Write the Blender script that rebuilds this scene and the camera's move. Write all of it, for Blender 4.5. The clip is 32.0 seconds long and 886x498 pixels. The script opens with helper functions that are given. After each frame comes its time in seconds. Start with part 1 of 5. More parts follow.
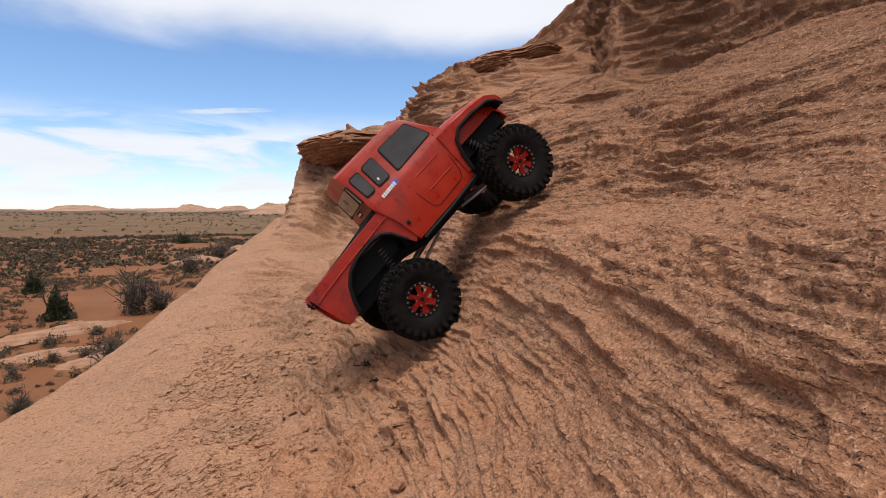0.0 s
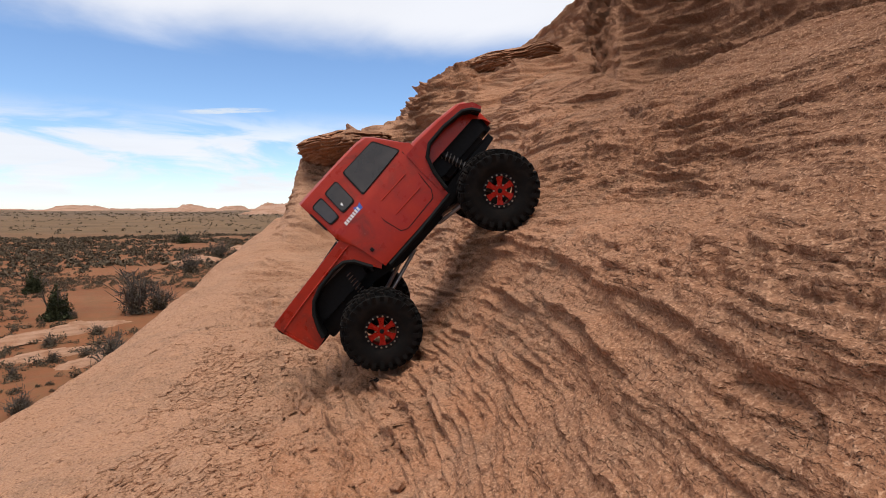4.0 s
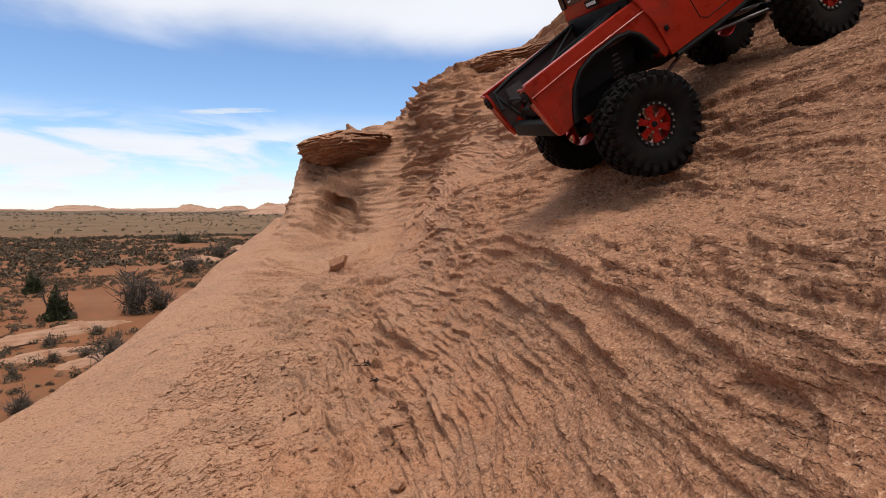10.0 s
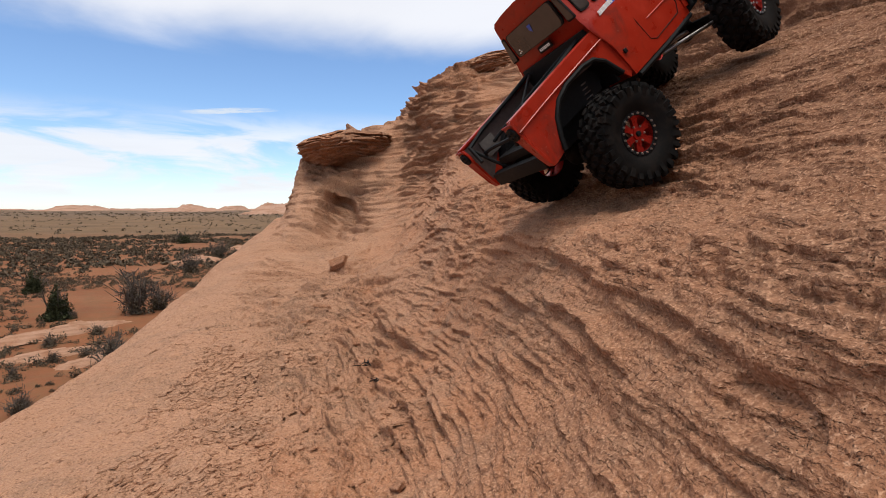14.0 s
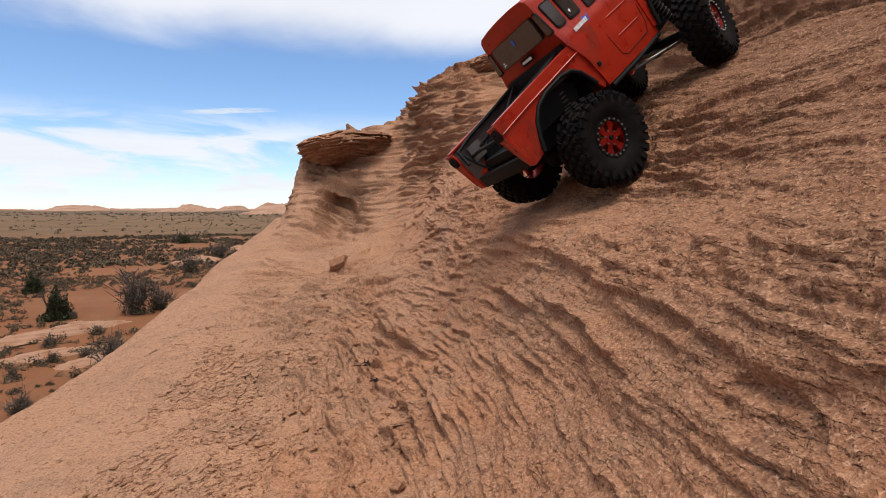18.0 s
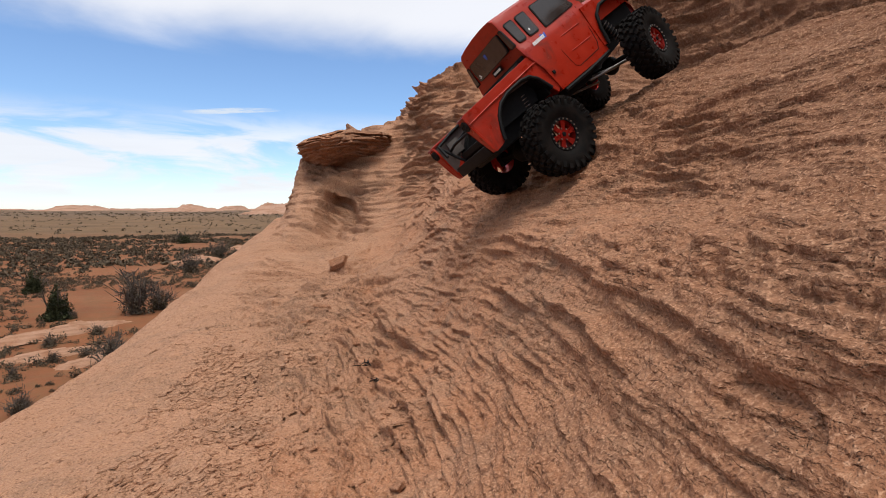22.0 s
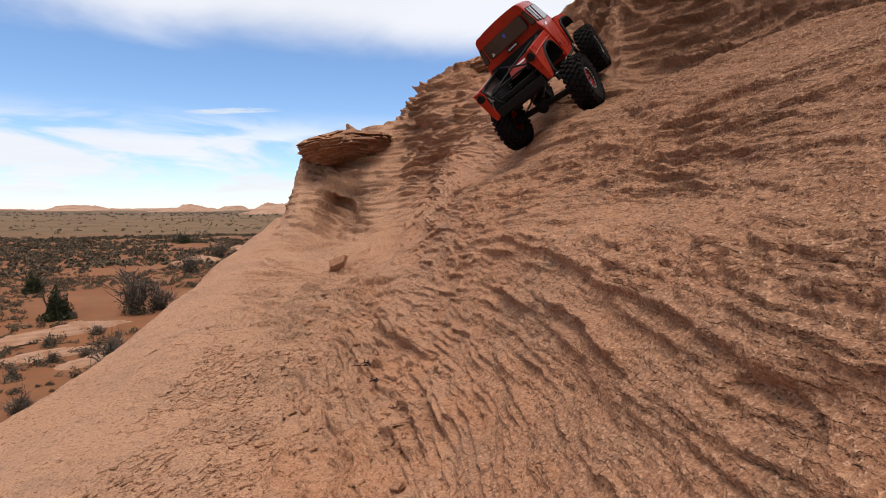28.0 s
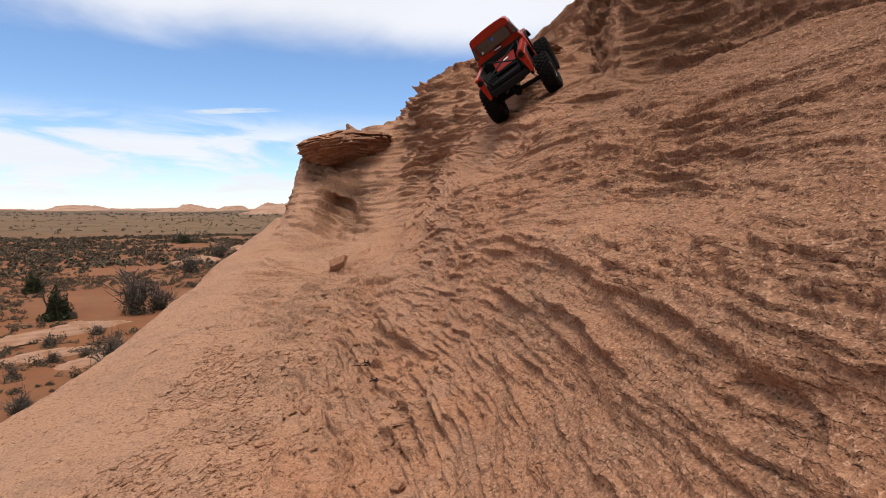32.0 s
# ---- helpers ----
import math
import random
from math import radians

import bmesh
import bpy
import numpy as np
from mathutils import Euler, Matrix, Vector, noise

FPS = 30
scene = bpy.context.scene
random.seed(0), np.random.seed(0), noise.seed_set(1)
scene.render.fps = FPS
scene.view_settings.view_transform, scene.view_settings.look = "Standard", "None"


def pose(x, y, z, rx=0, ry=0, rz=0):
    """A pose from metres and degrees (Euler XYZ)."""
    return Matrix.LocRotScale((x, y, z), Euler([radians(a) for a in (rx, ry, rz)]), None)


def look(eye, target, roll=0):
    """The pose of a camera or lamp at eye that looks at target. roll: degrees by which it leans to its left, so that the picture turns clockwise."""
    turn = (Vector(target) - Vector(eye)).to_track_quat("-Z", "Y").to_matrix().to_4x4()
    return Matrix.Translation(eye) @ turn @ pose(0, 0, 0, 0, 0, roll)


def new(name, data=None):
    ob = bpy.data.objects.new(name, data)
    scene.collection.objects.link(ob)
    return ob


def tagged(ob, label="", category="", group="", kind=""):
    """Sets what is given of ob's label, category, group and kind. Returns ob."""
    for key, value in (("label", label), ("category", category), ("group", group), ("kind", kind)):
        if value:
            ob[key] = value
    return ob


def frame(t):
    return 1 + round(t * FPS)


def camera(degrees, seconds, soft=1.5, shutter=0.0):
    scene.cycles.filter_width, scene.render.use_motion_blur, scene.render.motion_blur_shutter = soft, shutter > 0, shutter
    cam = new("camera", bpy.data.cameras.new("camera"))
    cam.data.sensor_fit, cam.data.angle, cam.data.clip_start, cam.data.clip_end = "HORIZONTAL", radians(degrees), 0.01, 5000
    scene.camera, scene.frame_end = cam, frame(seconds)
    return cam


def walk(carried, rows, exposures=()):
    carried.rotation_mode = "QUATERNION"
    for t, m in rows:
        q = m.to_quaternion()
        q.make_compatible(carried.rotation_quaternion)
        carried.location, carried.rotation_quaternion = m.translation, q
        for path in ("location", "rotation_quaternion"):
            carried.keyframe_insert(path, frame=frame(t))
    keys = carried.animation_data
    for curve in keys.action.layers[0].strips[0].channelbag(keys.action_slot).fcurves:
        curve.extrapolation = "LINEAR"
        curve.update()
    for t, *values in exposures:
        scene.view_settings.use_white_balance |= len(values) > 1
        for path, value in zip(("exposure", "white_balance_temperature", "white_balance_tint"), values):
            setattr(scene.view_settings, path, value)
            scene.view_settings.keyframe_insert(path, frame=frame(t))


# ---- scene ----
# The eye stands 5 m over the plain, on a sandstone flank; +Y is the way it looks, X to the right.
EYE = Vector((0.0, 0.0, 5.0))
cam = camera(76.04, 32.0, soft=0.6, shutter=0.35)
walk(cam, [(0, pose(0, 0, 5.0, 85.95, 0, 0)), (32, pose(0, 0, 5.0, 85.95, 0, 0))], [(0, 0.0), (32, 0.0)])

# ---- light: a sun behind thin cloud, and the sky
world = bpy.data.worlds.new("sky")
scene.world = world
world.use_nodes = True
SUN = Vector((-0.02, -0.20, 0.98)).normalized()


def build_world():
    nt = world.node_tree
    nt.nodes.clear()

    def node(kind, **kw):
        n = nt.nodes.new(kind)
        for k, v in kw.items():
            n.inputs[k].default_value = v
        return n

    def sums(op, a, b=0.0, c=0.0):
        n = nt.nodes.new("ShaderNodeMath")
        n.operation = op
        for i, v in enumerate((a, b, c)):
            if isinstance(v, float):
                n.inputs[i].default_value = v
            else:
                nt.links.new(v, n.inputs[i])
        return n.outputs[0]

    def soft(x, lo, hi):
        n = node("ShaderNodeMapRange", **{"From Min": lo, "From Max": hi})
        n.interpolation_type = "SMOOTHSTEP"
        nt.links.new(x, n.inputs["Value"])
        return n.outputs["Result"]

    out = node("ShaderNodeOutputWorld")
    bg = node("ShaderNodeBackground", Strength=0.17)
    sky = node("ShaderNodeTexSky")
    sky.sky_type = "NISHITA"
    sky.sun_disc = False
    sky.sun_elevation = math.asin(SUN.z)
    sky.sun_rotation = math.atan2(SUN.x, SUN.y)
    sky.altitude = 1400
    sky.air_density = 1.0
    sky.dust_density = 0.3
    sky.ozone_density = 6.0
    # thin high cloud overhead, a clear strip over the horizon with wisps
    tc = node("ShaderNodeTexCoord")
    xyz = node("ShaderNodeSeparateXYZ")
    nt.links.new(tc.outputs["Generated"], xyz.inputs[0])
    z = xyz.outputs[2]
    flat = node("ShaderNodeVectorMath")
    flat.operation = "SCALE"
    nt.links.new(tc.outputs["Generated"], flat.inputs[0])
    nt.links.new(sums("DIVIDE", 1.0, sums("MAXIMUM", sums("ADD", z, 0.06), 0.05)), flat.inputs["Scale"])
    n1 = node("ShaderNodeTexNoise", Scale=0.55, Detail=7.0, Roughness=0.55, Distortion=0.5)
    nt.links.new(flat.outputs[0], n1.inputs["Vector"])
    lift = sums("MULTIPLY_ADD", n1.outputs["Fac"], 0.16, sums("SUBTRACT", z, 0.08))
    high = sums("MULTIPLY", soft(lift, 0.245, 0.33), 0.92)
    mp = node("ShaderNodeMapping")
    mp.inputs["Scale"].default_value = (5.0, 5.0, 24.0)
    nt.links.new(tc.outputs["Generated"], mp.inputs["Vector"])
    n2 = node("ShaderNodeTexNoise", Scale=1.0, Detail=7.0, Roughness=0.55, Distortion=0.6)
    nt.links.new(mp.outputs[0], n2.inputs["Vector"])
    strip = sums("MULTIPLY", soft(z, 0.0, 0.035), sums("SUBTRACT", 1.0, soft(z, 0.10, 0.17)))
    low = sums("MULTIPLY", sums("MULTIPLY", soft(n2.outputs["Fac"], 0.34, 0.54), strip), 0.9)
    haze = sums("MULTIPLY", sums("SUBTRACT", 1.0, soft(z, -0.01, 0.09)), 0.45)
    cover = sums("MAXIMUM", sums("MAXIMUM", high, low), haze)
    mix = nt.nodes.new("ShaderNodeMix")
    mix.data_type = "RGBA"
    tone = sums("MULTIPLY_ADD", n1.outputs["Fac"], 1.4, 4.7)
    grey = node("ShaderNodeCombineColor")
    for i, g in enumerate((1.0, 1.01, 1.06)):
        nt.links.new(sums("MULTIPLY", tone, g), grey.inputs[i])
    nt.links.new(cover, mix.inputs[0])
    nt.links.new(sky.outputs[0], mix.inputs[6])
    nt.links.new(grey.outputs[0], mix.inputs[7])
    nt.links.new(mix.outputs[2], bg.inputs[0])
    nt.links.new(bg.outputs[0], out.inputs[0])


build_world()
sun_data = bpy.data.lights.new("sun", "SUN")
sun_data.energy, sun_data.angle, sun_data.color = 3.15, radians(32), (1.0, 0.95, 0.88)
sun = new("sun", sun_data)
sun.matrix_world = look(SUN * 50 + EYE, EYE)

# ---- small tools


def part(name, bm, material, parent=None, label="", smooth=True):
    """Link a bmesh as one mesh object under a thing or a part."""
    me = bpy.data.meshes.new(name)
    bm.normal_update()
    bm.to_mesh(me)
    bm.free()
    return part_mesh(name, me, material, parent, label, smooth)


def part_mesh(name, me, material, parent=None, label="", smooth=True):
    for m in material if isinstance(material, (list, tuple)) else [material]:
        me.materials.append(m)
    if smooth:
        me.polygons.foreach_set("use_smooth", [True] * len(me.polygons))
        me.set_sharp_from_angle(angle=radians(35))
    ob = new(name, me)
    ob.parent = parent
    return tagged(ob, label) if label else ob


def grid_mesh(name, pts, rows, cols, material, smooth=True):
    """A sheet of rows x cols points, given as an array."""
    me = bpy.data.meshes.new(name)
    i = np.arange(rows * cols).reshape(rows, cols)
    quads = np.stack([i[:-1, :-1], i[:-1, 1:], i[1:, 1:], i[1:, :-1]], -1).reshape(-1, 4)
    me.vertices.add(rows * cols)
    me.vertices.foreach_set("co", np.ascontiguousarray(pts, dtype=np.float32).ravel())
    me.loops.add(len(quads) * 4)
    me.loops.foreach_set("vertex_index", quads.ravel().astype(np.int32))
    me.polygons.add(len(quads))
    me.polygons.foreach_set("loop_start", np.arange(len(quads), dtype=np.int32) * 4)
    me.polygons.foreach_set("use_smooth", np.full(len(quads), smooth, dtype=bool))
    me.update(calc_edges=True)
    me.materials.append(material)
    return new(name, me)


def soup(name, verts, faces, material, smooth=False):
    me = bpy.data.meshes.new(name)
    me.from_pydata(verts, [], faces)
    me.update()
    for m in material if isinstance(material, (list, tuple)) else [material]:
        me.materials.append(m)
    if smooth:
        me.polygons.foreach_set("use_smooth", [True] * len(me.polygons))
    return me


def hash01(x, y, z, seed):
    """Even random numbers in 0 to 1 from whole numbers."""
    x, y, z = (np.asarray(v).astype(np.uint32) for v in (x, y, z))
    return mixed(x * np.uint32(374761393) + y * np.uint32(668265263) + z * np.uint32(2147483647) + np.uint32((seed * 974634777) & 0xFFFFFFFF))


def mixed(h):
    h = (h ^ (h >> np.uint32(13))) * np.uint32(1274126177)
    h = (h ^ (h >> np.uint32(16))) * np.uint32(2246822519)
    return ((h ^ (h >> np.uint32(15))) & np.uint32(0xFFFFFF)).astype(np.float32) * np.float32(1 / 0xFFFFFF)


def vnoise(x, y, z, seed=0):
    """Smooth noise in -1 to 1."""
    x, y, z = np.broadcast_arrays(*(np.atleast_1d(np.asarray(v, dtype=np.float32)) for v in (x, y, z)))
    low = [np.floor(v) for v in (x, y, z)]
    ux, uy, uz = (t * t * t * (t * (t * 6 - 15) + 10) for t in (v - f for v, f in zip((x, y, z), low)))
    kx, ky, kz = np.uint32(374761393), np.uint32(668265263), np.uint32(2147483647)
    xi, yi, zi = ((f.astype(np.int32) + 100000).astype(np.uint32) for f in low)
    h = xi * kx + yi * ky + zi * kz + np.uint32((seed * 974634777) & 0xFFFFFFFF)
    planes = []
    for dz in (np.uint32(0), kz):
        rows = []
        for dy in (np.uint32(0), ky):
            g = h + (dy + dz if int(dy) + int(dz) < 2 ** 32 else np.uint32((int(dy) + int(dz)) & 0xFFFFFFFF))
            a = mixed(g)
            rows.append(a + (mixed(g + kx) - a) * ux)
        planes.append(rows[0] + (rows[1] - rows[0]) * uy)
    return (planes[0] + (planes[1] - planes[0]) * uz) * 2 - 1


def ramp(x, lo, hi):
    t = np.clip((x - lo) / (hi - lo), 0, 1)
    return t * t * (3 - 2 * t)


# ---- materials


class Nodes:
    """A material in the making."""

    def __init__(self, name):
        self.m = bpy.data.materials.new(name)
        self.m.use_nodes = True
        self.t = self.m.node_tree
        self.bsdf = self.t.nodes["Principled BSDF"]
        self.out = self.t.nodes["Material Output"]

    def n(self, kind, **kw):
        nd = self.t.nodes.new(kind)
        for k, v in kw.items():
            nd.inputs[k.replace("_", " ")].default_value = v
        return nd

    def link(self, a, b):
        self.t.links.new(a, b)
        return self

    def coord(self, scale=(1, 1, 1), turn=(0, 0, 0)):
        c = self.n("ShaderNodeTexCoord")
        mp = self.n("ShaderNodeMapping")
        mp.inputs["Scale"].default_value = scale
        mp.inputs["Rotation"].default_value = turn
        self.link(c.outputs["Object"], mp.inputs["Vector"])
        return mp.outputs[0]

    def noise(self, vec, scale, detail=4, rough=0.55, warp=0.0):
        nd = self.n("ShaderNodeTexNoise", Scale=scale, Detail=detail, Roughness=rough, Distortion=warp)
        if vec is not None:
            self.link(vec, nd.inputs["Vector"])
        return nd.outputs["Fac"]

    def ramp(self, fac, stops):
        nd = self.n("ShaderNodeValToRGB")
        el = nd.color_ramp.elements
        while len(el) < len(stops):
            el.new(0.5)
        for e, (p, c) in zip(el, stops):
            e.position = p
            e.color = (*c, 1) if not isinstance(c, float) else (c, c, c, 1)
        self.link(fac, nd.inputs[0])
        return nd.outputs[0]

    def mix(self, fac, a, b, how="MIX"):
        nd = self.t.nodes.new("ShaderNodeMix")
        nd.data_type, nd.blend_type = "RGBA", how
        for v, i in ((fac, 0), (a, 6), (b, 7)):
            if hasattr(v, "is_output"):
                self.link(v, nd.inputs[i])
            elif i == 0:
                nd.inputs[0].default_value = v
            else:
                nd.inputs[i].default_value = (*v, 1)
        return nd.outputs[2]

    def math(self, op, a, b=0.0):
        nd = self.t.nodes.new("ShaderNodeMath")
        nd.operation = op
        for v, i in ((a, 0), (b, 1)):
            if hasattr(v, "is_output"):
                self.link(v, nd.inputs[i])
            else:
                nd.inputs[i].default_value = v
        return nd.outputs[0]

    def bump(self, h, dist, strength=1.0, after=None):
        nd = self.n("ShaderNodeBump", Strength=strength, Distance=dist)
        self.link(h, nd.inputs["Height"])
        if after is not None:
            self.link(after, nd.inputs["Normal"])
        return nd.outputs[0]

    def done(self, color=None, rough=None, normal=None, metal=None, spec=None, coat=None):
        for v, k in ((color, "Base Color"), (rough, "Roughness"), (metal, "Metallic"), (spec, "Specular IOR Level"), (coat, "Coat Weight")):
            if v is None:
                continue
            if hasattr(v, "is_output"):
                self.link(v, self.bsdf.inputs[k])
            else:
                self.bsdf.inputs[k].default_value = (*v, 1) if isinstance(v, tuple) else v
        if normal is not None:
            self.link(normal, self.bsdf.inputs["Normal"])
        return self.m


def mat_rock():
    k = Nodes("sandstone")
    flat = k.coord()
    sep = k.n("ShaderNodeSeparateXYZ")
    k.link(flat, sep.inputs[0])

    def beds(thick, scale, amount, sharp, seed):
        """Thin beds that weather back under the one above, with a ragged edge."""
        where = k.coord((1.0, 0.55, 1.25), (0.1 * seed, 0.07 * seed, radians(8)))
        ragged = k.noise(where, scale, 4, 0.48, 0.15)
        u = k.math("ADD", k.math("MULTIPLY", sep.outputs[2], 1 / thick), k.math("MULTIPLY", ragged, amount))
        h = k.ramp(k.math("FRACT", u), [(0.0, 0.0), (sharp, 1.0), (1.0, 0.0)])
        keep = k.ramp(k.noise(where, scale * 0.55, 3, 0.6), [(0.40, 0.15), (0.58, 1.0)])
        return k.math("MULTIPLY", h, keep)
    crumble = k.noise(flat, 58, 4, 0.6)
    thin_beds = beds(0.0105, 22.0, 4.0, 0.18, 2)
    flakes = beds(0.0048, 55.0, 4.0, 0.24, 3)
    big = k.noise(flat, 2.3, 4)
    mid = k.noise(flat, 9, 6, 0.62)
    lay = k.noise(k.coord((7, 7, 70), (radians(4), radians(-3), 0)), 1.0, 5, 0.65, 0.4)
    streak = k.noise(k.coord((38, 38, 260), (radians(4), radians(-3), 0)), 1.0, 3, 0.55, 0.6)
    grain = k.noise(flat, 330, 3, 0.6)
    pits = k.noise(flat, 120, 3, 0.55)
    c = k.ramp(lay, [(0.25, (0.304, 0.126, 0.063)), (0.45, (0.365, 0.162, 0.083)), (0.62, (0.395, 0.188, 0.101)), (0.8, (0.342, 0.143, 0.070))])
    c = k.mix(k.ramp(big, [(0.42, 0.0), (0.68, 0.55)]), c, (0.426, 0.231, 0.141))
    c = k.mix(k.ramp(mid, [(0.56, 0.0), (0.74, 0.55)]), c, (0.205, 0.126, 0.087))
    blotch = k.noise(flat, 26, 6, 0.7, 0.8)
    c = k.mix(k.ramp(blotch, [(0.34, 0.55), (0.44, 0.0)]), c, (0.19, 0.095, 0.058))
    c = k.mix(k.ramp(blotch, [(0.55, 0.0), (0.70, 0.50)]), c, (0.46, 0.255, 0.150))
    # the low slab is bleached by wash
    wash = k.math("SUBTRACT", k.math("MULTIPLY", k.noise(flat, 3.2, 5, 0.6, 0.5), 0.7), k.math("MULTIPLY", sep.outputs[0], 0.75))
    c = k.mix(k.ramp(wash, [(0.40, 0.0), (0.62, 0.65)]), c, (0.420, 0.236, 0.145))
    # thin grey film in patches
    film = k.noise(k.coord((5, 9, 9), (0, 0, radians(25))), 1.0, 7, 0.72, 0.8)
    c = k.mix(k.ramp(film, [(0.48, 0.0), (0.63, 0.55)]), c, (0.262, 0.152, 0.096))
    # desert varnish on the upper rock, and the right flank's shade painted into it
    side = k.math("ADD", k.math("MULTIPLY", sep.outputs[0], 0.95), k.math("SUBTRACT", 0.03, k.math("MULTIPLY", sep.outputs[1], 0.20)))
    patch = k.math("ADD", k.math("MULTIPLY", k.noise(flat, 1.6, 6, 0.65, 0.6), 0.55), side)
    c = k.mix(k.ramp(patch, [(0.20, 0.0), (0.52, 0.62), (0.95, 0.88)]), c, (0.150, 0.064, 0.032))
    c = k.mix(k.ramp(streak, [(0.30, 0.50), (0.40, 0.0)]), c, (0.129, 0.052, 0.027))
    # pits and grain: the bump's hollows are darkened in the colour, high spots paled
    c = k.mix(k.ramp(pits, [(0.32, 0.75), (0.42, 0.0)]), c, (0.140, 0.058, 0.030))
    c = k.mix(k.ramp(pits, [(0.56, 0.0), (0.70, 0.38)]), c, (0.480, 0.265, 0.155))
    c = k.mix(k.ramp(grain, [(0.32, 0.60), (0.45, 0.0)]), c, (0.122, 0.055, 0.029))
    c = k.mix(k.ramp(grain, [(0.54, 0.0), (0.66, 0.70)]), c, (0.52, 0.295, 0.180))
    n = k.bump(thin_beds, 0.0009, 1.0)
    n = k.bump(flakes, 0.0012, 1.0, n)
    n = k.bump(crumble, 0.0085, 0.9, n)
    # small flakes that lie at their own heights
    for size, lift in ((95.0, 0.0026), (210.0, 0.0018)):
        cell = k.n("ShaderNodeTexVoronoi", Scale=size)
        wob = k.n("ShaderNodeTexNoise", Scale=size * 1.3, Detail=2.0)
        k.link(flat, wob.inputs["Vector"])
        shift = k.n("ShaderNodeVectorMath")
        shift.operation = "SCALE"
        shift.inputs["Scale"].default_value = 0.9 / size
        k.link(wob.outputs["Color"], shift.inputs[0])
        both = k.n("ShaderNodeVectorMath")
        k.link(k.coord((0.55, 0.85, 1.5), (0.2, 0.3, 0.5)), both.inputs[0]).link(shift.outputs[0], both.inputs[1])
        k.link(both.outputs[0], cell.inputs["Vector"])
        n = k.bump(cell.outputs["Color"], lift, 0.9, n)
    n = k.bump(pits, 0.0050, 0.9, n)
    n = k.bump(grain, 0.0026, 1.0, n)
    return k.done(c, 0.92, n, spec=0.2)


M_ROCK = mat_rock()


# ---- the sandstone flank: a long slope beside the eye, seen along its strike
ALONG = Vector((-0.174, 0.985, 0)).normalized()
ACROSS = Vector((0.985, 0.174, 0)).normalized()
PROFILE_S = (-9.0, -4.6, -1.7, -1.1, -0.80, -0.50, -0.25, -0.06, 0.04, 0.13, 0.21, 0.255, 0.30, 0.36, 0.42, 0.46, 0.50, 0.60, 0.70, 0.78, 0.86, 0.98, 1.12, 1.28, 1.50, 2.2, 3.6, 7.0)
PROFILE_Z = (-9.0, -5.6, -1.45, -0.86, -0.535, -0.405, -0.380, -0.365, -0.335, -0.275, -0.180, -0.075, 0.0, 0.014, 0.030, 0.072, 0.142, 0.230, 0.284, 0.312, 0.308, 0.270, 0.28, 0.45, 0.86, 1.40, 2.05, 2.6)


def profile(s):
    """The height of the slope's cross-section at s, rounded over a hand's width."""
    z = 0
    for o, w in ((-0.06, 0.1), (-0.03, 0.2), (0, 0.4), (0.03, 0.2), (0.06, 0.1)):
        z = z + w * np.interp(s + o, PROFILE_S, PROFILE_Z)
    return z


